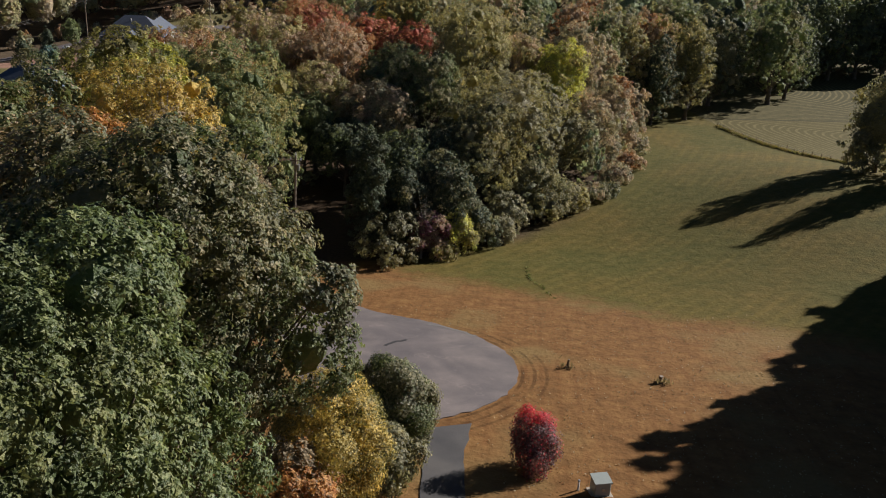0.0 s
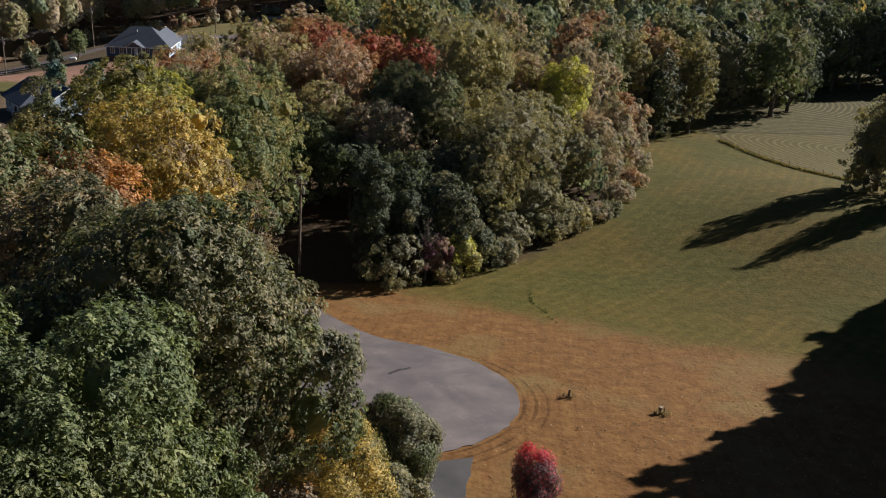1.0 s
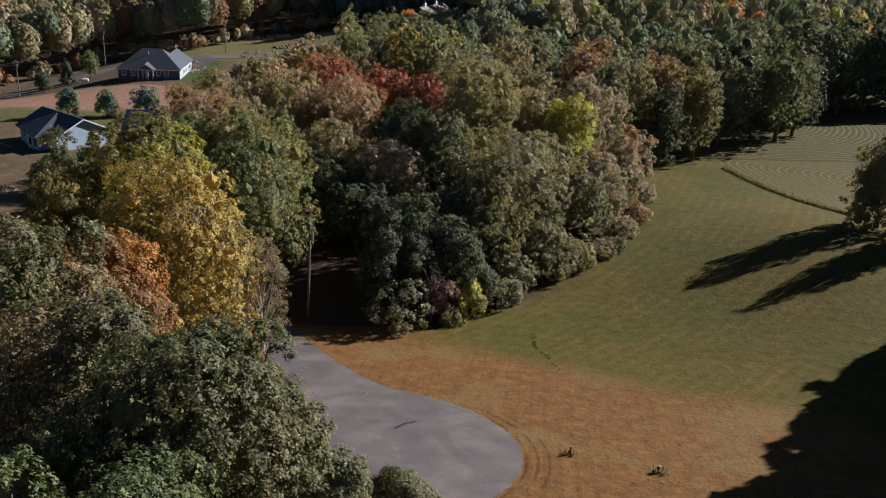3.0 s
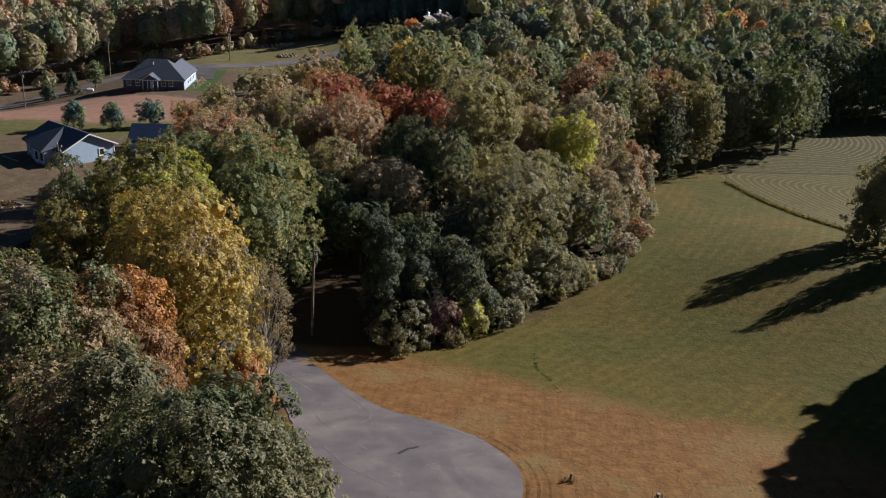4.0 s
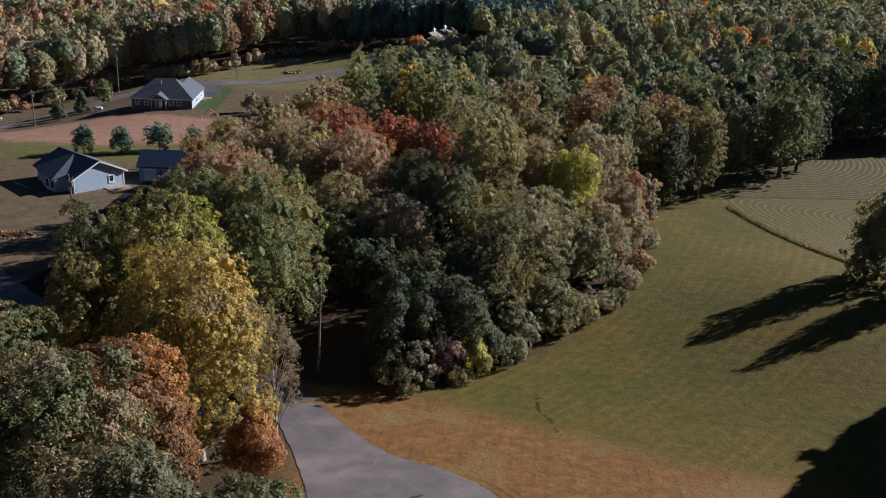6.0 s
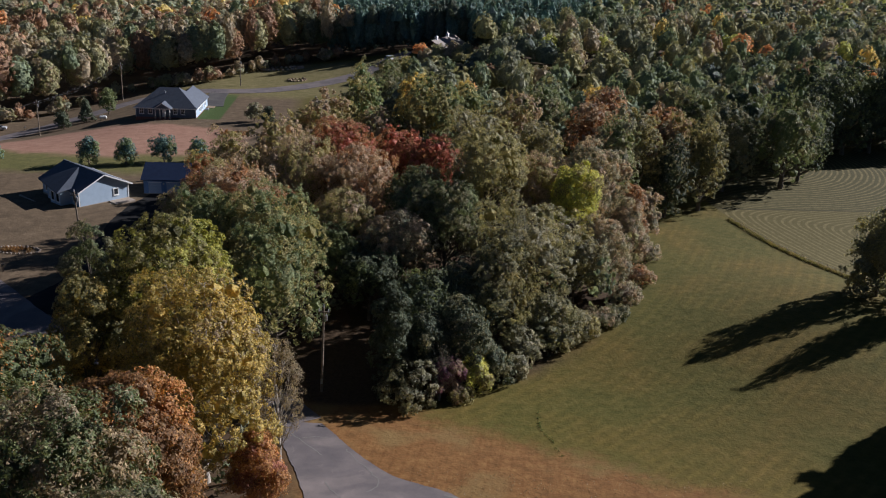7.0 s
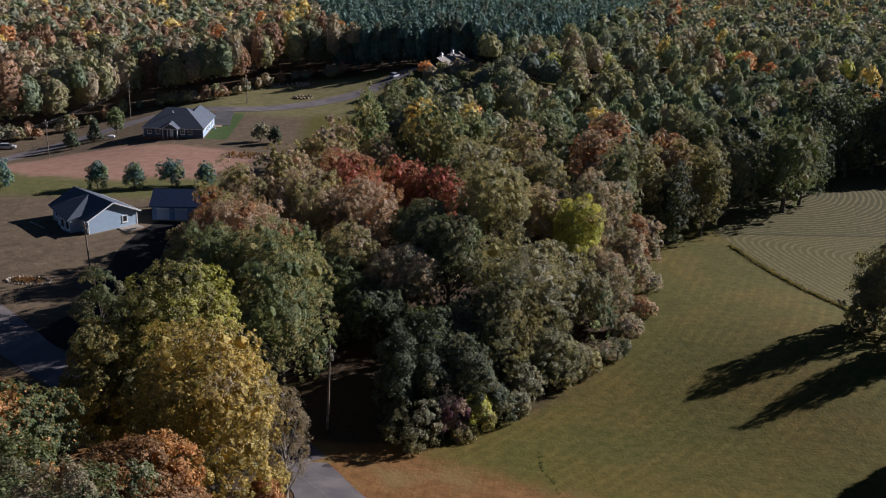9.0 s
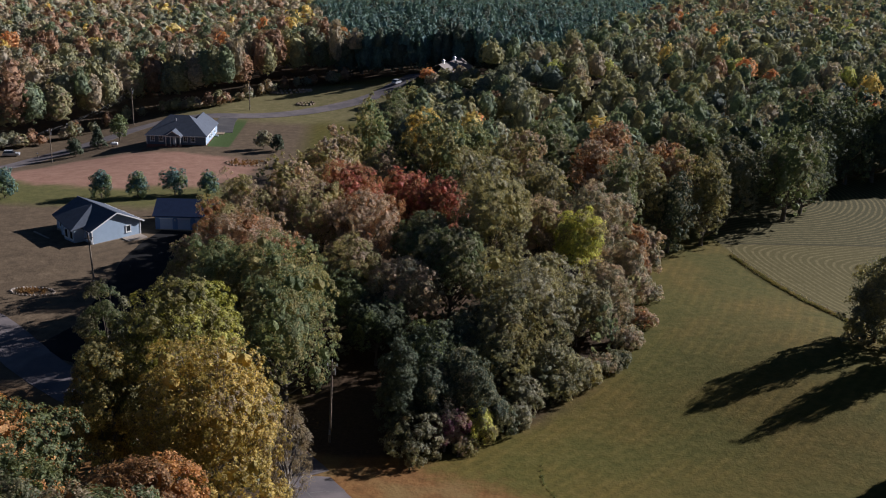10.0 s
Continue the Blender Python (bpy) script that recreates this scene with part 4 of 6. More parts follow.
# ---- far woods ----
def far_tree(rng, shape, n, leaf, lobes, aspect):
    """One distant crown of unit radius: an egg-shaped dome with shallow boughs, covered in small clumps of leaves."""
    low = {"cap": 0.42, "cone": 0.05, "dome": 0.08, "edge": 0.3, "shrub": 0.0}[shape] * aspect
    if shape == "cone":
        lb = crown_lobes(rng, shape, 1.0, low, aspect, lobes)
        p, nn, _, _, _ = crown_points(rng, lb, n, 9, 0.15, 0.15, 0.3)
        return leaves(rng, p, nn, leaf, 0.85, 3)[0]
    half, mid = (aspect - low) / 2, (aspect + low) / 2
    floor = {"cap": -0.35, "dome": -0.95, "edge": -0.85, "shrub": -0.6}[shape]
    bough = unit(rng.normal(size=(lobes, 3)) + (0, 0, 0.4))
    reach = rng.uniform(0.06, 0.24, lobes)

    def surface(d):
        near = np.clip((d @ bough.T - 0.72) / 0.28, 0, 1)
        rr = 0.82 + (near * near * (3 - 2 * near) * reach).max(1)
        taper = 1.0 - 0.22 * np.clip(d[:, 2], 0, 1) ** 2
        return d * np.column_stack([rr * taper, rr * taper, rr * half])

    m = max(12, n // 9)
    z = rng.uniform(floor, 1.0, m)
    a = rng.uniform(0, 6.283, m)
    d = np.column_stack([np.sqrt(1 - z * z) * np.cos(a), np.sqrt(1 - z * z) * np.sin(a), z])
    tw, d2 = surface(d), unit(d + 0.06 * rng.normal(size=(m, 3)))
    out = unit(np.cross(surface(unit(d + np.cross(d, (0.3, 0.8, 0.5)) * 0.12)) - tw, surface(unit(d + np.cross(d, np.cross(d, (0.3, 0.8, 0.5))) * 0.12)) - tw))
    out *= np.sign(np.sum(out * d2, axis=1))[:, None]
    j = rng.integers(0, m, n)
    e = unit(rng.normal(size=(n, 3)) + 0.7 * out[j])
    p = tw[j] + e * (0.13 * rng.uniform(0.3, 1.1, n))[:, None]
    nn = unit(out[j] + 0.45 * e + 0.28 * rng.normal(size=(n, 3)))
    v0, f0 = BALL if n > 250 else BALL_LOW
    v0 = surface(unit(v0 + 0.03 * rng.normal(size=v0.shape))) * rng.uniform(0.76, 0.92, (len(v0), 1))
    v0[:, 2] = np.maximum(v0[:, 2], floor * half)
    if n < 40 or shape == "shrub":
        return leaves(rng, p, nn, leaf, 0.85, 3)[0] + (0, 0, mid)
    v = np.concatenate([leaves(rng, p, nn, leaf, 0.85, 3)[0], v0[f0[v0[f0][:, :, 2].max(1) > floor * half + 0.02]].reshape(-1, 3)])
    return v + (0, 0, mid)


def far_wood(name, spots, kinds, shape, n, leaf, lobes, label, rng, wide=(3.8, 5.6), tall=(4.8, 7.6), variants=5):
    """Many trees in one mesh; each takes one leaf colour."""
    aspect = 2.6 * sum(tall) / sum(wide)
    forms = [far_tree(rng, shape, n, leaf, lobes, aspect) for _ in range(variants)]
    spots = np.asarray(spots)
    m = len(spots)
    w, h, a = rng.uniform(*wide, m), rng.uniform(*tall, m), rng.uniform(0, 6.283, m)
    z = ground_z(spots[:, 0], spots[:, 1])
    which = rng.integers(0, variants, m)
    names = list(kinds)
    pk = np.array([kinds[k] for k in names], float)
    col = rng.choice(len(names), m, p=pk / pk.sum())
    out, idx = [], []
    for i in range(m):
        v = forms[which[i]]
        ca, sa = math.cos(a[i]), math.sin(a[i])
        out.append(np.column_stack([(v[:, 0] * ca - v[:, 1] * sa) * w[i] + spots[i, 0], (v[:, 0] * sa + v[:, 1] * ca) * w[i] + spots[i, 1], v[:, 2] * h[i] * 2.6 / aspect + z[i]]))
        idx.append(np.full(len(v) // 3, col[i]))
    vv = np.concatenate(out)
    ff = np.arange(len(vv)).reshape(-1, 3)
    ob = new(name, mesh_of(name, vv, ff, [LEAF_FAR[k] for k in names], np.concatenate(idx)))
    return tagged(ob, label, "woods", kind="stuff")


def scatter(rng, x0, x1, y0, y1, gap, keep):
    pts = []
    nx, ny = int((x1 - x0) / gap), int((y1 - y0) / gap)
    X, Y = np.meshgrid(np.arange(nx), np.arange(ny))
    px = x0 + (X + 0.5 * (Y % 2) + rng.uniform(-0.38, 0.38, X.shape)) * gap
    py = y0 + (Y + rng.uniform(-0.38, 0.38, X.shape)) * gap
    p = np.stack([px.ravel(), py.ravel()], 1)
    return p[[bool(keep(a, b)) for a, b in p]]


def seen(x, y, slack=14.0):
    return abs(x) < 0.53 * (y + 4) + slack


WOOD_EDGE = ([-180, -142, -136, -130, -124, -119, -114, -105, -94, -85, -78, -70, -59, -45], [256, 268, 273, 280, 289, 300, 313, 316, 315, 319, 333, 347, 357, 356])      # foot of the far wood: x and y along it


def clearing(x, y):
    """The yards on one side and the open road that runs into the far woods."""
    edge = np.interp(x, [-400, *WOOD_EDGE[0], -26, -12, -8], [250, *WOOD_EDGE[1], 358, 352, 230]) + 3
    return x < -8 and y < edge and not (x > np.interp(y, [215, 240, 262, 290, 345], [-15, -14, -13, -13, -14]))


def pines(x, y):
    lo = np.interp(y, [330, 372, 395, 640, 900], [-26, -46, -58, -108, -150])
    hi = np.interp(y, [330, 430, 700, 900], [14, 52, 138, 200])
    return y > 354 and lo < x < hi


def hay(x, y):
    return x > 56 and y < np.interp(x, [56, 70, 82, 95, 118, 160, 220], [183, 228, 226, 240, 256, 268, 280])


rng = np.random.default_rng(77)
MIX = {"olive": 4, "green": 4, "tan": 2.2, "oak": 2.5, "grey": 2.4, "orange": 0.25, "russet": 0.6, "gold": 0.2, "lime": 0.3, "cedar": 1.2}
LEFTMIX = {"tan": 4, "olive": 2.2, "orange": 0.1, "russet": 2.4, "green": 1.2, "gold": 0.2, "grey": 0.9, "oak": 2.6}
base = lambda x, y: seen(x, y) and not clearing(x, y) and not hay(x, y) and not pines(x, y)
house = lambda x, y: -16 < x < 9 and 326 < y < 360 or -13 < x < 6 and 305 < y < 360
low_sight = lambda x, y: 250 < y < 336 and abs(x + 6 - 0.02 * (300 - y)) < 9
near_r = scatter(rng, -60, 240, 216, 420, 8.2, lambda x, y: base(x, y) and x > -45 and not house(x, y) and not low_sight(x, y) and not (y < 226 and 45 < x < 90))
far_wood("woods_right", near_r, MIX, "cap", 480, 0.19, 17, "mixed autumn wood of green, tan and orange trees", rng, (2.9, 4.9), (4.2, 7.9))
barn_front = scatter(rng, -16, 6, 252, 331, 5.4, lambda x, y: low_sight(x, y) and x > np.interp(y, [252, 290, 331], [-17, -15, -15]))
far_wood("woods_before_barn", barn_front, MIX, "cap", 620, 0.175, 12, "lower autumn trees in front of the barn", rng, (2.4, 3.6), (3.0, 4.3))
near_l = scatter(rng, -260, -44, 256, 430, 8.0, lambda x, y: base(x, y) and x < -44)
far_wood("woods_left", near_l, LEFTMIX, "cap", 460, 0.2, 15, "tall autumn wood of brown, orange and yellow trees", rng, (3.2, 5.0), (6.2, 8.8))
edge_x = np.linspace(-180, -50, 52) + rng.uniform(-1.5, 1.5, 52)
edge_y = np.interp(edge_x, *WOOD_EDGE) + rng.uniform(0.5, 9, 52)
far_wood("woods_left_edge", np.column_stack([edge_x, edge_y]), {"tan": 4, "olive": 2.4, "orange": 0.1, "gold": 0.35, "russet": 2.2, "grey": 0.8, "green": 0.9, "oak": 1.5}, "edge", 1400, 0.17, 30, "tall autumn trees along the edge of the far wood", rng, (2.8, 4.8), (6.2, 9.2))
foot_x = rng.uniform(-180, -48, 90)
foot_y = np.interp(foot_x, *WOOD_EDGE) - rng.uniform(0, 4, 90)
far_wood("woods_left_shrubs", np.column_stack([foot_x, foot_y]), {"tan": 3, "russet": 2, "olive": 2, "grey": 1.5}, "dome", 250, 0.26, 14, "brown shrubs along the foot of the far wood", rng, (1.6, 2.8), (1.0, 2.2))
pine_n = scatter(rng, -200, 240, 354, 560, 6.0, lambda x, y: seen(x, y) and pines(x, y) and not house(x, y))
far_wood("pine_plantation", pine_n, {"pine": 4, "cedar": 1}, "cap", 150, 0.34, 12, "dark blue-green pine plantation", rng, (2.6, 3.7), (6.4, 8.2))
wall_x = np.repeat(np.linspace(-50, 14, 22), 2) + rng.uniform(-1.2, 1.2, 44)
wall_y = np.interp(wall_x, [-50, -40, -26, -16, -8, 14], [364, 362, 361, 360, 363, 366]) + np.tile([0.0, 4.0], 22) + rng.uniform(0, 2, 44)
far_wood("pine_edge", np.column_stack([wall_x, wall_y]), {"pine": 3, "cedar": 2}, "dome", 700, 0.24, 30, "dark pines along the edge of the clearing", rng, (2.5, 3.5), (5.6, 7.4))
pine_f = scatter(rng, -260, 330, 560, 950, 8.0, lambda x, y: seen(x, y) and pines(x, y))
far_wood("pine_plantation_far", pine_f, {"pine": 4, "cedar": 1}, "cap", 38, 0.62, 8, "distant dark pine plantation", rng, (2.8, 3.8), (6.4, 7.6))
far_r = scatter(rng, -60, 620, 420, 950, 10.0, lambda x, y: base(x, y) and x > 0)
far_wood("woods_far_right", far_r, MIX, "cap", 62, 0.42, 9, "distant mixed autumn woods", rng, (4.0, 6.2), (4.8, 7.8))
far_l = scatter(rng, -620, -40, 430, 950, 10.0, lambda x, y: base(x, y) and x < 0)
far_wood("woods_far_left", far_l, LEFTMIX, "cap", 62, 0.42, 9, "distant brown and olive autumn woods", rng, (4.0, 6.2), (4.8, 7.8))
horizon = scatter(rng, -1500, 1500, 950, 2400, 30.0, lambda x, y: seen(x, y, 60))
far_wood("woods_horizon", horizon, MIX, "cap", 14, 1.0, 6, "hazy woods at the horizon", rng, (12, 16), (6.0, 8.0))

def in_wood(x, y):
    """The floor of the wood, a step back from the edge of the field and the yards."""
    right = np.interp(y, [96, 104, 112, 120, 137, 159, 180, 212, 232], [-3, 6, 14, 22, 28, 35, 53, 76, 90])
    left = np.interp(y, [96, 104, 112, 130, 160, 200, 232], [-22, -27, -36, -40, -36, -36, -30])
    return left < x < right and not (x > 30 and y > 152)


undergrowth = scatter(rng, -40, 90, 97, 232, 6.6, lambda x, y: in_wood(x, y) and not (-25 < x < -4 and y < 119))
far_wood("undergrowth", undergrowth, {"oak": 3, "green": 2, "tan": 2, "olive": 1}, "shrub", 230, 0.19, 12, "dense undergrowth of saplings and shrubs in the wood", rng, (2.2, 3.2), (1.6, 3.4))
shade = scatter(rng, -46, -4, 15, 96, 4.4, lambda x, y: x < np.interp(y, [15, 40, 58, 70, 80, 96], [-8, -9, -17, -19, -22, -30]) and x > np.interp(y, [15, 60, 96], [-30, -44, -34]))
far_wood("roadside_undergrowth", shade, {"oak": 3, "green": 2, "tan": 2}, "shrub", 230, 0.19, 12, "undergrowth of shrubs below the roadside trees", rng, (2.0, 3.0), (1.2, 2.6))

# ---- houses ----
def siding_rows(parent, name, x0, x1, y, z0, z1, material, side=-1, step=0.4):
    """Lap siding: one board to a row, each leaning out a little at its foot."""
    n = int(round((z1 - z0) / step))
    for i in range(n):
        a, b = z0 + i * (z1 - z0) / n, z0 + (i + 1) * (z1 - z0) / n
        bm = bmesh.new()
        box(bm, x0, min(y, y + side * 0.035), a, x1, max(y, y + side * 0.035), b - 0.02)
        part(name, bm, material, parent)


def window(parent, x, y, z, w, h, face=(0, -1), bars=True):
    """A white-framed window with a sill, set on a wall that faces along face."""
    fx, fy = face
    def q(u0, v0, z0, u1, v1, z1):
        if fy:
            return (x + u0, y + fy * v1, z0, x + u1, y + fy * v0, z1) if fy < 0 else (x + u0, y + v0, z0, x + u1, y + v1, z1)
        return (x + v0, y + u0, z0, x + v1, y + u1, z1) if fx > 0 else (x - v1, y + u0, z0, x - v0, y + u1, z1)
    win = part("window", boxes(q(-w / 2, 0, z, w / 2, 0.05, z + h)), GLASS, parent)
    t = 0.13
    part("frame", boxes(q(-w / 2 - t, 0, z - t, -w / 2, 0.1, z + h + t), q(w / 2, 0, z - t, w / 2 + t, 0.1, z + h + t), q(-w / 2, 0, z + h, w / 2, 0.1, z + h + t), q(-w / 2, 0, z - t, w / 2, 0.1, z)), TRIM, win, "white frame")
    if bars:
        part("glazing_bar", boxes(q(-0.03, 0.05, z, 0.03, 0.085, z + h)), TRIM, win)
        part("glazing_bar", boxes(q(-w / 2, 0.05, z + h / 2 - 0.03, -0.03, 0.085, z + h / 2 + 0.03), q(0.03, 0.05, z + h / 2 - 0.03, w / 2, 0.085, z + h / 2 + 0.03)), TRIM, win)
    part("sill", boxes(q(-w / 2 - 0.2, 0, z - t - 0.07, w / 2 + 0.2, 0.16, z - t)), TRIM, win)
    return win


def gable_roof(parent, name, x0, x1, y0, y1, z, rise, material, along="x", over=0.45, thick=0.16):
    """Two roof planes with eaves; the ridge runs along x or y."""
    x0, x1, y0, y1 = x0 - over, x1 + over, y0 - over, y1 + over
    if along == "x":
        m = (y0 + y1) / 2
        a = [(x0, y0, z), (x1, y0, z), (x1, m, z + rise), (x0, m, z + rise)]
        b = [(x1, y1, z), (x0, y1, z), (x0, m, z + rise), (x1, m, z + rise)]
    else:
        m = (x0 + x1) / 2
        a = [(x0, y1, z), (x0, y0, z), (m, y0, z + rise), (m, y1, z + rise)]
        b = [(x1, y0, z), (x1, y1, z), (m, y1, z + rise), (m, y0, z + rise)]
    r = part(name, slab(bmesh.new(), a, thick), material, parent)
    part(name, slab(bmesh.new(), b, thick), material, parent)
    return r


def gable_wall(parent, material, p, q, z0, z1, peak, thick=0.2):
    """A wall from p to q with a pointed top."""
    p, q = Vector((*p, 0)), Vector((*q, 0))
    n = Vector((-(q - p).y, (q - p).x, 0)).normalized() * thick
    m = (p + q) / 2
    bm = bmesh.new()
    out = [p + Vector((0, 0, z0)), q + Vector((0, 0, z0)), q + Vector((0, 0, z1)), m + Vector((0, 0, peak)), p + Vector((0, 0, z1))]
    a, b = [bm.verts.new(v) for v in out], [bm.verts.new(v + n) for v in out]
    bm.faces.new(a), bm.faces.new(b[::-1])
    for i in range(5):
        bm.faces.new((a[i], b[i], b[(i + 1) % 5], a[(i + 1) % 5]))
    return part("wall", bm, material, parent)


def shingle_rows(parent, corners, count, material):
    """Courses of shingles on a roof plane given by eave left, eave right, ridge right, ridge left."""
    a, b, c, d = [Vector(v) for v in corners]
    up = (b - a).cross(d - a).normalized() * 0.03
    for i in range(count):
        f, g = i / count, (i + 0.96) / count
        p0, p1, p2, p3 = a.lerp(d, f), b.lerp(c, f), b.lerp(c, g), a.lerp(d, g)
        bm = bmesh.new()
        slab(bm, [p0 + up * 1.6, p1 + up * 1.6, p2 + up * 0.5, p3 + up * 0.5], 0.02)
        part("shingle_course", bm, material, parent)


def slate_house():
    """A one-storey house with a hipped roof, a gabled entrance porch and a rear wing."""
    h = root("house", pose(-91.14, 252.75, -3.9, 0, 0, 5), "one-storey slate-blue house, front coloured as shaded, with hipped grey roof and porch", "house", "houses")
    W, D, E = 16.6, 11.5, 3.05
    part("foundation", boxes((-0.08, -0.08, -2.4, W + 0.08, D + 0.08, 0.35)), BRICK, h, "low brick foundation")
    # unlit front and left walls get the darkened siding, the sunny side the pale one
    part("wall", boxes((0, 0, 0.35, W, 0.25, E)), SIDING_SHADED, h)
    part("wall", boxes((0, 0.25, 0.35, 0.25, D, E)), SIDING_SHADED, h)
    part("wall", boxes((W - 0.25, 0.25, 0.35, W, D, E)), SIDING_BLUE, h)
    part("wall", boxes((0.25, D - 0.25, 0.35, W - 0.25, D, E)), SIDING_SHADED, h)
    siding_rows(h, "siding_board", 0.12, W - 0.12, 0.0, 0.4, E - 0.2, SIDING_SHADED, -1, 0.3)
    for cx in (0.0, W):
        part("corner_board", boxes((cx - 0.09, -0.07, 0.35, cx + 0.09, 0.1, E)), TRIM, h, "white corner board")
    o = 0.5
    e = [(-o, -o, E), (W + o, -o, E), (W + o, D + o, E), (-o, D + o, E)]
    r0, r1 = (5.6, D / 2, E + 4.8), (W - 5.6, D / 2, E + 4.8)
    roof = part("roof", slab(bmesh.new(), [e[0], e[1], r1, r0], 0.15), SHINGLE, h, "grey shingle roof")
    part("roof", slab(bmesh.new(), [e[1], e[2], r1], 0.15), SHINGLE, h)
    part("roof", slab(bmesh.new(), [e[2], e[3], r0, r1], 0.15), SHINGLE, h)
    part("roof", slab(bmesh.new(), [e[3], e[0], r0], 0.15), SHINGLE, h)
    part("fascia", boxes((-o, -o - 0.03, E - 0.24, W + o, -o, E - 0.02), (W + o, -o - 0.03, E - 0.24, W + o + 0.03, D + o, E - 0.02), (-o - 0.03, -o - 0.03, E - 0.24, -o, D + o, E - 0.02)), TRIM, h, "white eaves board")
    for wx in (1.6, 4.0, 10.9, 13.0):
        window(h, wx, -0.036, 1.35, 0.95, 1.45)
    # rear wing
    part("wall", boxes((8.4, D, -1.6, W, 18.2, E)), SIDING_BLUE, h)
    window(h, W, 14.0, 1.2, 1.2, 1.3, (1, 0))
    window(h, W, 6.0, 1.2, 1.2, 1.3, (1, 0))
    window(h, W, 9.2, 1.2, 1.0, 1.3, (1, 0))
    gable_roof(h, "roof", 8.4, W, 7.5, 18.2, E + 0.02, 3.2, SHINGLE, "y")
    gable_wall(h, SIDING_BLUE, (W, 18.19), (8.4, 18.19), E - 0.1, E, E + 2.8, 0.15)
    # porch
    part("porch_floor", boxes((5.6, -2.2, -0.6, 10.0, -0.1, 0.4)), BRICK, h, "brick porch floor")
    for px in (5.8, 7.1, 8.5, 9.8):
        post = part("porch_post", boxes((px - 0.09, -2.1, 1.1, px + 0.09, -1.92, 3.0)), TRIM, h, "white porch post")
        part("post_base", boxes((px - 0.2, -2.2, 0.4, px + 0.2, -1.8, 1.1)), STONE, post)
    part("porch_beam", boxes((5.6, -2.15, 3.0, 10.0, -1.87, 3.2)), TRIM, h)
    gable_roof(h, "porch_roof", 5.6, 10.0, -2.2, 3.2, 3.2, 1.6, SHINGLE, "y", 0.3, 0.12)
    gable_wall(h, SIDING_SHADED, (5.7, -2.0), (9.9, -2.0), 3.15, 3.2, 4.7, 0.12)
    part("porch_trim", slab(bmesh.new(), [(5.28, -2.53, 3.2), (7.8, -2.53, 4.82), (7.8, -2.5, 4.82), (5.28, -2.5, 3.2)], 0.2), TRIM, h)
    part("porch_trim", slab(bmesh.new(), [(10.32, -2.5, 3.2), (7.8, -2.5, 4.82), (7.8, -2.53, 4.82), (10.32, -2.53, 3.2)], 0.2), TRIM, h)
    part("front_door", boxes((7.3, -0.09, 0.4, 8.3, -0.036, 2.5)), WHITE, h, "pale front door")
    for i in range(4):
        part("step", boxes((6.9, -2.2 - 0.32 * (i + 1), -0.7, 8.7, -2.2 - 0.32 * i, 0.24 - 0.17 * i)), BRICK, h)
    part("vent_pipe", rod(bmesh.new(), (7.6, 4.0, E + 3.3), (7.6, 4.0, E + 4.2), 0.09, 0.09), WHITE, h, "white vent pipe")
    part("heat_pump", boxes((W + 0.4, 12.4, -0.6, W + 1.3, 13.3, 0.6), bevel=0.05), METAL, h, "grey air-conditioning unit")
    part("rear_deck", boxes((W, 15.2, -0.5, W + 2.4, 18.0, 0.35)), WOOD_OLD, h, "wooden side deck")
    return h


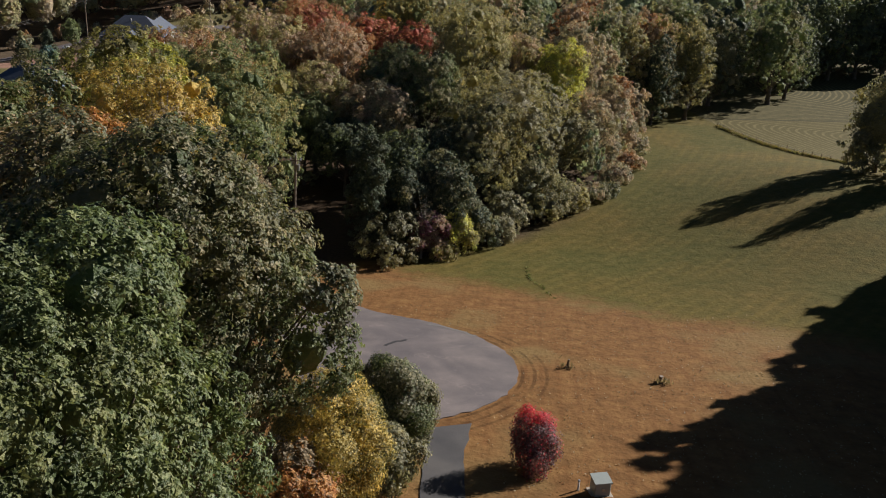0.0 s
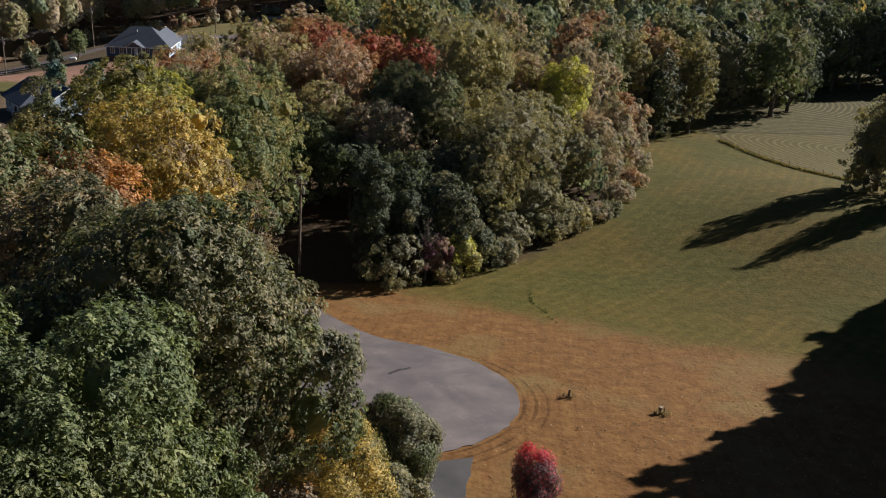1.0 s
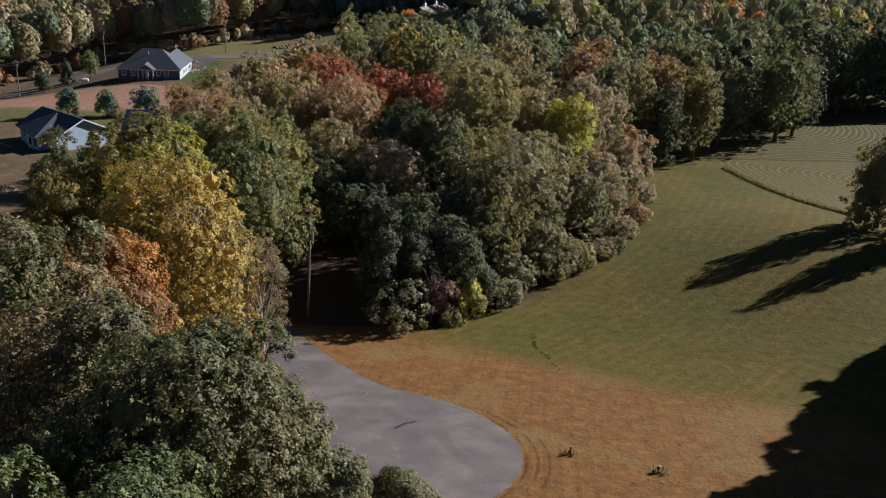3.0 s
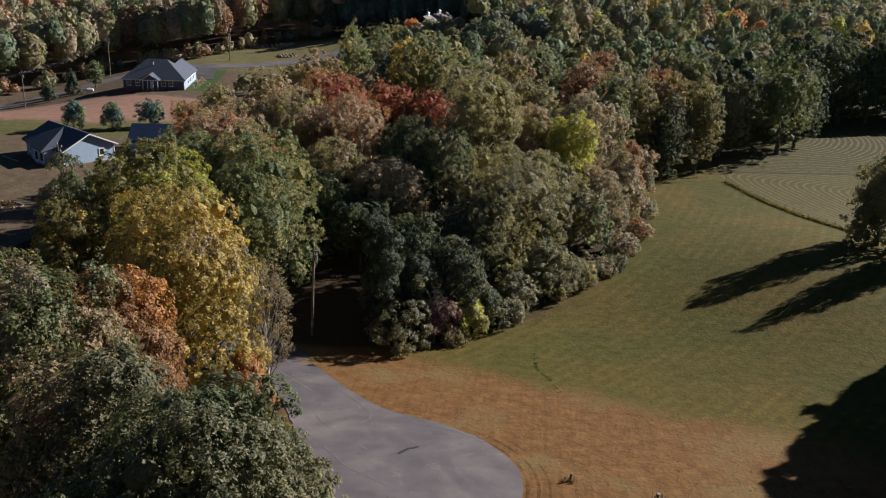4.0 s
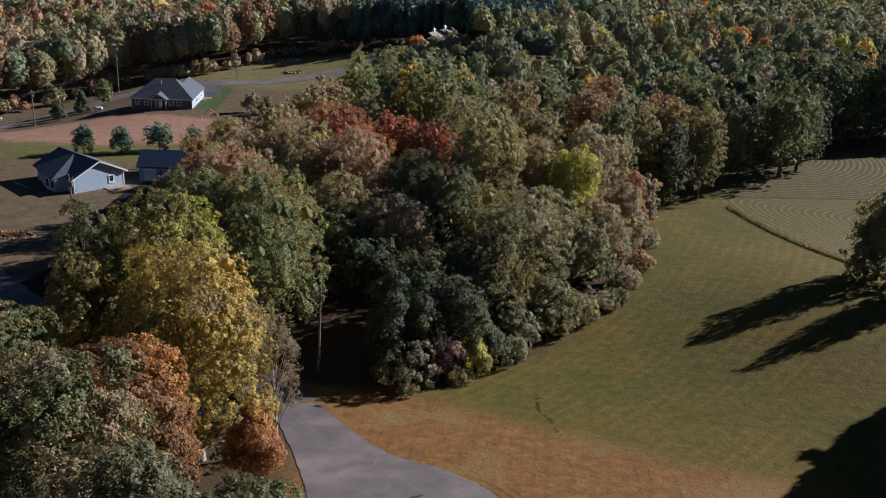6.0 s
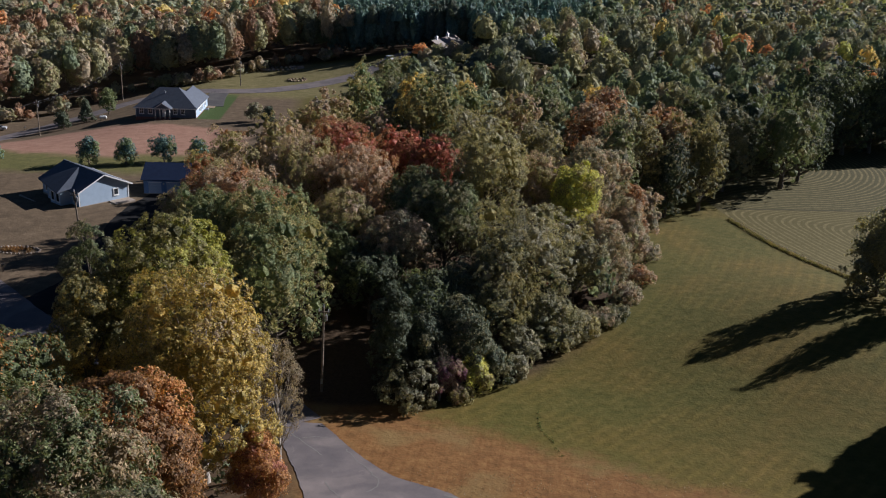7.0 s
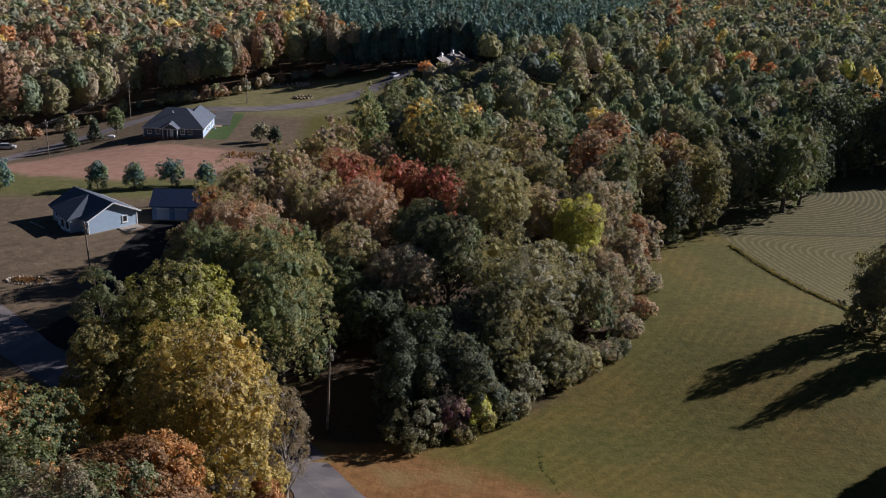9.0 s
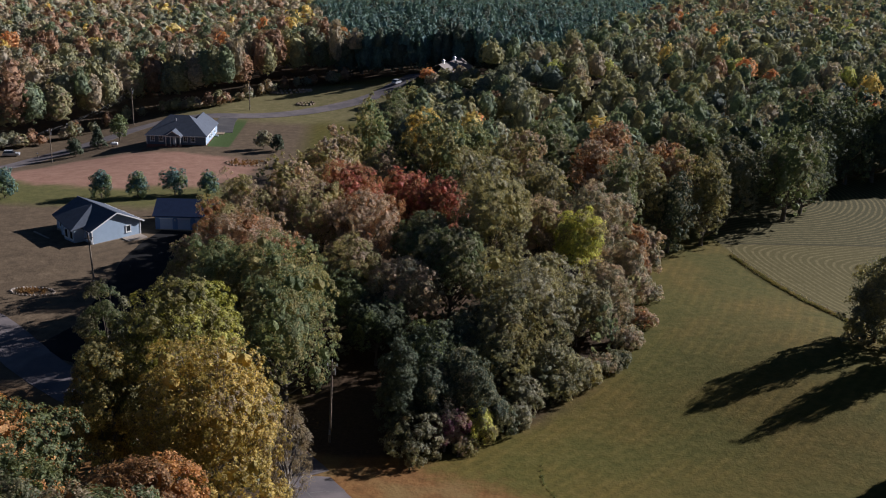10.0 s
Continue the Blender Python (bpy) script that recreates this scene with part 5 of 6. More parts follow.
def blue_house():
    """A house with one long gable and a hipped front bay, pale blue-grey siding."""
    ang = math.degrees(math.atan2(0.63, -0.78))
    h = root("house", pose(-68.4, 156.9, 0.25, 0, 0, ang), "pale blue-grey house with gable roof and hipped bay", "house", "houses")
    # local x runs along the ridge, local -y points across to the other eave
    Lh, Wd, E = 13.2, 10.0, 3.0
    part("foundation", boxes((-0.05, -Wd - 0.05, -1.6, Lh + 0.05, 0.05, 0.3)), STONE, h)
    part("wall", boxes((0, -0.25, 0.3, Lh, 0, E)), SIDING_BLUE, h)
    part("wall", boxes((0, -Wd, 0.3, Lh, -Wd + 0.25, E)), SIDING_BLUE, h)
    gable_wall(h, SIDING_BLUE, (0, 0), (0, -Wd), 0.3, E, E + 2.3, 0.22)
    gable_wall(h, SIDING_BLUE, (Lh, -Wd), (Lh, 0), 0.3, E, E + 2.3, 0.22)
    gable_roof(h, "roof", 0, Lh, -Wd, 0, E, 2.65, SHINGLE, "x", 0.55)
    part("ridge_cap", boxes((-0.6, -Wd / 2 - 0.14, E + 2.57, Lh + 0.6, -Wd / 2 + 0.14, E + 2.69)), SHINGLE, h)
    part("barge_board", slab(bmesh.new(), [(-0.6, 0.55, E + 0.02), (-0.6, -Wd / 2, E + 2.67), (-0.56, -Wd / 2, E + 2.67), (-0.56, 0.55, E + 0.02)], 0.24), TRIM, h, "white barge board")
    part("barge_board", slab(bmesh.new(), [(-0.6, -Wd - 0.55, E + 0.02), (-0.6, -Wd / 2, E + 2.67), (-0.56, -Wd / 2, E + 2.67), (-0.56, -Wd - 0.55, E + 0.02)], 0.24), TRIM, h)
    part("gutter", boxes((-0.55, -Wd - 0.68, E - 0.16, Lh + 0.55, -Wd - 0.55, E - 0.02)), TRIM, h, "white gutter")
    window(h, 0.0, -Wd + 2.6, 1.3, 0.8, 1.1, (-1, 0), False)
    # bay with a hipped roof
    part("wall", boxes((2.9, 0, 0.0, 9.6, 1.0, E - 0.2), (2.9, 1.0, 0.0, 6.6, 2.0, E - 0.2)), SIDING_BLUE, h)
    ap = (7.3, -4.4, E + 2.6)
    c = [(2.5, 2.8, E - 0.1), (13.4, 0.6, E - 0.1), (2.5, -1.0, E + 0.5), (13.4, -1.6, E + 0.5)]
    part("bay_roof", slab(bmesh.new(), [c[1], c[0], ap], 0.14), SHINGLE, h, "grey hipped bay roof")
    part("bay_roof", slab(bmesh.new(), [c[0], c[2], ap], 0.14), SHINGLE, h)
    part("bay_roof", slab(bmesh.new(), [c[3], c[1], ap], 0.14), SHINGLE, h)
    for wx, wy in ((3.8, 2.0), (5.6, 2.0), (8.1, 1.0)):
        window(h, wx, wy, 0.9, 1.0, 1.5, (0, 1), False)
    window(h, 11.4, 0.0, 1.0, 1.0, 1.4, (0, 1), False)
    window(h, 1.4, 0.0, 1.0, 1.0, 1.4, (0, 1), False)
    part("corner_board", boxes((-0.06, -0.12, 0.3, 0.12, 0.06, E)), TRIM, h)
    part("corner_board", boxes((-0.06, -Wd - 0.06, 0.3, 0.12, -Wd + 0.12, E)), TRIM, h)
    part("porch", boxes((-2.6, -Wd + 0.2, -0.3, -0.05, -Wd + 4.2, 0.32)), STONE, h, "small stone side porch")
    # shrubs bed kerb round the house
    part("bed_edging", boxes((-1.2, 3.8, -0.5, 14.6, 4.1, 0.15), (-1.5, -6.0, -0.5, -1.2, 4.1, 0.15)), STONE, h, "stone bed edging")
    return h


def blue_garage():
    g = root("garage", pose(-60.6, 168.8, 0.0, 0, 0, 6), "long blue three-door garage with a dark roof", "garage", "houses")
    W, D, E = 14.0, 9.0, 2.95
    part("foundation", boxes((-0.05, -0.05, -1.2, W + 0.05, D + 0.05, 0.1)), STONE, g)
    for r in ((0, 0, 0.1, 0.9, 0.22, E), (3.35, 0, 0.1, 4.35, 0.22, E), (6.8, 0, 0.1, 7.8, 0.22, E), (10.25, 0, 0.1, W, 0.22, E), (0.9, 0, 2.3, 3.35, 0.22, E), (4.35, 0, 2.3, 6.8, 0.22, E), (7.8, 0, 2.3, 10.25, 0.22, E)):
        part("wall", boxes(r), SIDING_GARAGE, g)
    part("wall", boxes((0, D - 0.22, 0.1, W, D, E)), SIDING_GARAGE, g)
    gable_wall(g, SIDING_GARAGE, (0, D), (0, 0), 0.1, E, E + 2.0, 0.2)
    gable_wall(g, SIDING_GARAGE, (W, 0), (W, D), 0.1, E, E + 2.0, 0.2)
    gable_roof(g, "roof", 0, W, 0, D, E, 2.25, SHINGLE_DARK, "x", 0.45)
    for x in (0.9, 4.35, 7.8):
        d = part("garage_door", boxes((x, 0.1, 0.1, x + 2.45, 0.16, 2.3)), DOOR_SHADED, g, "pale panelled garage door")
        for i in range(4):
            for j in range(4):
                part("door_panel", boxes((x + 0.08 + j * 0.59, 0.07, 0.18 + i * 0.53, x + 0.6 + j * 0.59, 0.1, 0.62 + i * 0.53)), DOOR_SHADED, d)
        part("lintel", boxes((x - 0.1, -0.04, 2.3, x + 2.55, 0.0, 2.45)), TRIM, d)
    part("wall_lamp", boxes((3.7, -0.16, 1.9, 3.95, 0.0, 2.25)), METAL, g)
    return g


def far_barn():
    b = root("barn", pose(-6.1, 334.1, 4.4, 0, 0, 70), "brown-roofed barn with two white roof cupolas", "barn", "houses")
    part("wall", boxes((0, 0, -3.5, 22, 11, 3.2)), SIDING_BLUE, b)
    gable_roof(b, "roof", 0, 22, 0, 11, 3.2, 3.6, SHINGLE_BROWN, "x", 0.6)
    for x in (3.5, 14.5):
        c = part("cupola", boxes((x + 0.15, 5.05, 6.2, x + 1.05, 5.95, 7.5)), WHITE, b, "white cupola")
        bm = bmesh.new()
        bmesh.ops.create_cone(bm, cap_ends=True, segments=4, radius1=0.95, radius2=0.05, depth=0.7, matrix=Matrix.Translation((x + 0.6, 5.5, 7.85)) @ Matrix.Rotation(radians(45), 4, "Z"))
        part("cupola_roof", bm, METAL, c)
        part("finial", rod(bmesh.new(), (x + 0.6, 5.5, 8.15), (x + 0.6, 5.5, 8.9), 0.05, 0.03), METAL, c)
    return b


slate_house()
blue_house()
blue_garage()
far_barn()


# ---- poles and wires ----
def utility_pole(x, y, high, label, arm=True, lean=0.0, turn=0.0):
    g = gz(x, y)
    p = root("utility_pole", pose(x, y, g, 0, lean, turn), label, "utility pole", "utility poles")
    part("post", rod(bmesh.new(), (0, 0, -0.5), (0, 0, high), 0.17, 0.11, 10), POLE_WOOD, p)
    if arm:
        a = part("crossarm", boxes((-0.62, -0.17, high - 0.62, 0.62, -0.05, high - 0.5)), POLE_WOOD, p)
        for ix in (-0.55, 0.55):
            part("insulator", rod(bmesh.new(), (ix, -0.11, high - 0.5), (ix, -0.11, high - 0.2), 0.07, 0.04), CERAMIC, a)
        part("brace", boxes((-0.42, -0.2, high - 1.1, -0.36, -0.17, high - 0.65), (0.36, -0.2, high - 1.1, 0.42, -0.17, high - 0.65)), METAL, p)
    part("insulator", rod(bmesh.new(), (0, 0, high), (0, 0, high + 0.3), 0.07, 0.04), CERAMIC, p)
    t = part("transformer", rod(bmesh.new(), (0.3, 0, high - 1.7), (0.3, 0, high - 1.05), 0.15, 0.15, 12), METAL, p, "grey transformer can")
    part("bushing", rod(bmesh.new(), (0.3, 0, high - 1.05), (0.3, 0, high - 0.85), 0.05, 0.03), CERAMIC, t)
    part("meter_box", boxes((-0.12, -0.34, 1.2, 0.12, -0.16, 1.8)), METAL, p)
    return p


def wire(a, b, sag, thick=0.011):
    u = np.linspace(0, 1, 14)
    pts = np.outer(1 - u, a) + np.outer(u, b)
    pts[:, 2] -= sag * 4 * u * (1 - u)
    v, f = tube(pts, np.full(14, thick), 4)
    return tagged(new("power_line", mesh_of("power_line", v, f, [WIRE])), "thin dark overhead power line between the poles", "power line", "power lines")


utility_pole(-14.9, 95.6, 11.0, "weathered wooden utility pole beside the shaded lane", lean=1.5, turn=4)
utility_pole(-59.5, 135.5, 9.6, "wooden utility pole on the yard's edge", lean=-2.0, turn=20)
utility_pole(-115.5, 244.8, 9.8, "grey utility pole beside the far lane", turn=30)
utility_pole(-111.0, 297.0, 12.0, "tall wooden utility pole by the far wood", turn=30)
utility_pole(-74.5, 307.9, 9.0, "slim wooden pole in the far lawn", arm=False, turn=30)
pa, pb = (-115.5, 244.8, gz(-115.5, 244.8) + 9.5), (-111.0, 297.0, gz(-111, 297) + 11.6)
for shift, drop in ((0.0, 0.0), (0.7, 0.35), (-0.7, 0.35)):
    wire((pa[0] + shift, pa[1], pa[2] - drop), (pb[0] + shift, pb[1], pb[2] - drop), 1.0 + drop)
    wire((pa[0] + shift, pa[1], pa[2] - drop), (-140 + shift, 190, pa[2] - drop - 2), 1.2)

# ---- field fence ----
FENCE_A, FENCE_B = Vector((56.6, 180.5, 0)), Vector((64.6, 134.0, 0))
fence = root("field_fence", Matrix.Identity(4), "old wire fence with wooden posts and dry weeds", "fence")
fp = []
for i in range(19):
    p = FENCE_A.lerp(FENCE_B, i / 18)
    z = gz(p.x, p.y)
    r = random.uniform(-0.12, 0.12)
    part("post", rod(bmesh.new(), (p.x, p.y, z - 0.3), (p.x + r, p.y, z + 0.95 + r), 0.06, 0.05, 6), WOOD_OLD, fence)
    fp.append((p.x, p.y, z))
for hh in (0.3, 0.55, 0.8):
    v, f = tube([(a, b, c + hh) for a, b, c in fp], np.full(len(fp), 0.012), 4)
    under("fence_wire", mesh_of("fence_wire", v, f, [WIRE]), fence)


def tufts(name, spots, high, kind, label, per, rng, leaf=0.3, wide=0.16, spread=0.2):
    """Blades of dry grass and weeds in tufts, one mesh."""
    spots = np.repeat(np.asarray(spots, float), per, 0)
    n = len(spots)
    p = spots + rng.normal(0, spread, (n, 2))
    h = high * rng.uniform(0.4, 1.2, n)
    b = np.column_stack([p, ground_z(p[:, 0], p[:, 1])])
    tip = b + np.column_stack([rng.normal(0, 0.25, (n, 2)) * h[:, None], h])
    a = rng.uniform(0, 6.283, n)
    s = np.column_stack([np.cos(a), np.sin(a), np.zeros(n)]) * wide / 2
    mid = (b + tip) / 2
    v = np.stack([b - s * 0.5, mid + s, tip, mid - s], 1).reshape(-1, 3)
    return tagged(new(name, mesh_of(name, v, np.arange(4 * n).reshape(-1, 4), [LEAF[kind]])), label, "grass", kind="stuff")


rng = np.random.default_rng(31)
u = rng.uniform(0, 1, 700)
tufts("fence_weeds", np.column_stack([56.6 + 8.0 * u + rng.normal(0, 0.18, 700), 180.5 - 46.5 * u]), 0.42, "olive", "rank weeds and dry grass along the fence line", 8, rng, wide=0.13, spread=0.16)
u = rng.uniform(0, 1, 240)
tufts("fence_weeds_dry", np.column_stack([56.6 + 8.0 * u + rng.normal(0.1, 0.3, 240), 180.5 - 46.5 * u]), 0.5, "tan", "dry tan weeds along the fence line", 6, rng, wide=0.1, spread=0.14)

u = rng.uniform(0, 1, 70)
tufts("rut_grass", np.column_stack([np.interp(u, [0, 0.4, 0.65, 1], [10.8, 10.7, 11.8, 12.3]) + rng.normal(0, 0.08, 70), 93 - 11.5 * u]), 0.2, "green", "taller grass along an old rut in the field", 5, rng, wide=0.05, spread=0.1)

# ---- near lot ----
def stump(x, y, high, r, label, seed):
    rs = np.random.default_rng(seed)
    s = root("tree_stump", pose(x, y, gz(x, y)), label, "tree stump", "stumps on the lot")
    v, f = tube([(0, 0, -0.2), (0, 0, 0.08), (0.02, 0, high * 0.5), (0.05, 0.02, high)], [r * 1.7, r * 1.25, r, r * 0.9], 9)
    v = v + rs.normal(0, r * 0.08, v.shape)
    under("bole", mesh_of("bole", v, f, [WOOD_OLD]), s)
    bm = bmesh.new()
    bmesh.ops.create_circle(bm, cap_ends=True, segments=9, radius=r * 0.9, matrix=Matrix.Translation((0.05, 0.02, high - 0.01)))
    part("cut_top", bm, STONE, s, "pale sawn top")
    for i in range(5):
        a = i * 1.26 + rs.uniform(-0.3, 0.3)
        part("root", rod(bmesh.new(), (0, 0, 0.12), (math.cos(a) * r * 3, math.sin(a) * r * 3, -0.05), r * 0.5, r * 0.15, 6), WOOD_OLD, s)
    return s


stump(10.9, 62.0, 0.7, 0.1, "short broken dark stump with weeds", 3)
stump(17.3, 59.4, 0.55, 0.17, "pale weathered stump on the dry grass", 4)
rng = np.random.default_rng(32)
tufts("stump_weeds", [(10.6, 62.1), (11.2, 61.9), (17.6, 59.5), (17.0, 59.2), (17.7, 59.1)], 0.45, "tan", "dry weeds round the stumps", 26, rng, wide=0.07)
cab = root("utility_cabinet", pose(9.9, 42.3, gz(9.9, 42.3), 0, 0, 12), "small pale grey utility cabinet on the lawn", "utility box")
part("body", boxes((-0.45, -0.4, -0.1, 0.45, 0.4, 0.85), bevel=0.04), GREEN_BOX, cab)
bm = bmesh.new()
slab(bm, [(-0.5, -0.46, 0.9), (0.5, -0.46, 0.9), (0.5, 0.46, 1.0), (-0.5, 0.46, 1.0)], 0.08)
part("lid", bm, GREEN_BOX, cab, "pale sloping lid")
part("pad", boxes((-0.6, -0.55, -0.3, 0.6, 0.55, 0.04)), STONE, cab)
part("handle", boxes((-0.06, -0.45, 0.4, 0.06, -0.4, 0.55)), METAL, cab)
post = root("marker_post", pose(8.75, 42.5, gz(8.75, 42.5)), "short white marker post on the lawn", "post")
part("post", rod(bmesh.new(), (0, 0, -0.2), (0, 0, 0.6), 0.06, 0.05, 8), WHITE, post)
part("cap", rod(bmesh.new(), (0, 0, 0.6), (0, 0, 0.66), 0.08, 0.06, 8), METAL, post)

# fallen leaves, thinly spread over the verge
rng = np.random.default_rng(34)
spot = np.column_stack([rng.uniform(-3, 32, 2600), rng.uniform(38, 78, 2600)])
spot = spot[np.hypot(spot[:, 0] + 4.5, spot[:, 1] - 61.2) > 11.9]
spot = spot[(spot[:, 0] > 3.4) | (spot[:, 1] > 51)]
v, f = leaves(rng, np.column_stack([spot, ground_z(spot[:, 0], spot[:, 1]) + 0.05]), unit(np.column_stack([rng.normal(0, 0.35, (len(spot), 2)), np.ones(len(spot))])), 0.13, 0.7)
tagged(new("fallen_leaves", mesh_of("fallen_leaves", v, f, [LEAF["tan"]])), "pale dry leaves scattered on the mown grass", "leaves", kind="stuff")

# pavement marks: sealed cracks and a tar patch on the turning circle
def seal(points, w, material, label):
    p = np.array(points, float)
    d = np.r_[0, np.cumsum(np.linalg.norm(np.diff(p, axis=0), axis=1))]
    m = max(8, int(d[-1] / 0.5))
    u = np.linspace(0, d[-1], m)
    q = np.stack([np.interp(u, d, p[:, i]) for i in (0, 1)], 1) + np.random.default_rng(len(points)).normal(0, 0.05, (m, 2))
    t = unit(np.gradient(q, axis=0))
    s = np.stack([-t[:, 1], t[:, 0]], 1) * w / 2
    v = np.concatenate([np.column_stack([q + s, ground_z(*(q + s).T) + 0.072]), np.column_stack([q - s, ground_z(*(q - s).T) + 0.072])])
    i = np.arange(m - 1)
    return tagged(new("pavement_mark", mesh_of("pavement_mark", v, np.stack([i, i + 1, i + 1 + m, i + m], 1), [material])), label, "pavement mark", "marks on the turning circle", "structure")


seal([(-3.2, 65.6), (-2.3, 66.5), (-1.4, 67.3)], 0.3, TAR, "black tar smear on the asphalt")
for line in ([(-16.8, 84.5), (-14.4, 81.7), (-12.4, 79.2)], [(-15.2, 83.1), (-13.7, 83.5), (-12.3, 83.6)], [(-10.1, 80.9), (-8.7, 78.4), (-7.3, 76.4), (-6.1, 74.4), (-6.2, 72.9), (-7.0, 71.6)], [(-11.3, 73.4), (-10.0, 71.2), (-8.8, 69.7)], [(-6.7, 67.3), (-5.7, 66.1)], [(-9.5, 66.5), (-7, 62.5), (-3.5, 59.5)]):
    seal(line, 0.11, CONCRETE_LINE, "pale worn crack in the asphalt")
edge_a = np.radians(np.linspace(42, 66, 14))
seal(list(zip(-4.5 + 11.75 * np.cos(edge_a), 61.2 + 11.75 * np.sin(edge_a))), 0.3, CONCRETE_LINE, "pale gravel edge of the turning circle")

# ---- yards ----
def stone_bed(x0, y0, x1, y1, n, label, group, seed, mat=STONE, size=0.35):
    rs = np.random.default_rng(seed)
    bed = root("garden_bed", pose((x0 + x1) / 2, (y0 + y1) / 2, gz((x0 + x1) / 2, (y0 + y1) / 2)), label, "garden bed", group)
    for i in range(n):
        a = 2 * math.pi * i / n
        cx, cy = (x1 - x0) / 2 * math.cos(a), (y1 - y0) / 2 * math.sin(a)
        bm = bmesh.new()
        bmesh.ops.create_icosphere(bm, subdivisions=1, radius=size * rs.uniform(0.6, 1.3), matrix=Matrix.Translation((cx, cy, 0.1 + gz((x0 + x1) / 2 + cx, (y0 + y1) / 2 + cy) - gz((x0 + x1) / 2, (y0 + y1) / 2))))
        for v in bm.verts:
            v.co += Vector(rs.normal(0, size * 0.15, 3))
        part("stone", bm, mat, bed)
    return bed


stone_bed(-72.2, 131.5, -65.2, 134.6, 34, "oval flower bed edged with stones, dry plants", "garden beds", 8, size=0.2)
rng = np.random.default_rng(33)
tufts("bed_plants", np.column_stack([rng.uniform(-71, -66.3, 30), rng.uniform(132.2, 134, 30)]), 0.5, "russet", "withered brown plants in the oval bed", 12, rng, wide=0.14)
stone_bed(-63.5, 229.5, -52.5, 237.5, 30, "long garden bed edged with logs and stones", "garden beds", 9, WOOD_OLD, 0.36)
tufts("bed_plants_far", np.column_stack([rng.uniform(-62, -54, 40), rng.uniform(230.5, 236.5, 40)]), 0.7, "russet", "withered brown plants in the log bed", 12, rng, wide=0.2)
stone_bed(-74, 337, -59, 343, 26, "heaped soil bed in the far lawn", "garden beds", 10, STONE, 0.7)
stone_bed(-60, 315.5, -54, 319.5, 14, "low log bed in the far lawn", "garden beds", 11, WOOD_OLD, 0.6)
for i, (x, y) in enumerate(((-63.5, 178.5), (-62.2, 178.9), (-60.9, 179.3), (-46.6, 182.0), (-45.2, 182.4))):
    c = root("young_cypress", pose(x, y, gz(x, y)), "small dark columnar cypress by the garage", "shrub", "row of young cypresses")
    rs = np.random.default_rng(60 + i)
    h = rs.uniform(0, 1, 500)
    a = rs.uniform(0, 6.283, 500)
    r = 0.32 * np.sin(np.pi * np.clip(h * 0.9 + 0.1, 0, 1)) ** 0.6
    p = np.column_stack([r * np.cos(a), r * np.sin(a), 0.1 + h * 1.7])
    v, f = leaves(rs, p, unit(np.column_stack([np.cos(a), np.sin(a), np.full(500, 0.8)])), 0.16)
    under("crown", mesh_of("crown", v, f, [LEAF["cedar"]]), c)
    v, f = tube([(0, 0, -0.1), (0, 0, 1.2)], [0.05, 0.02], 5)
    under("trunk", mesh_of("trunk", v, f, [BARK]), c)


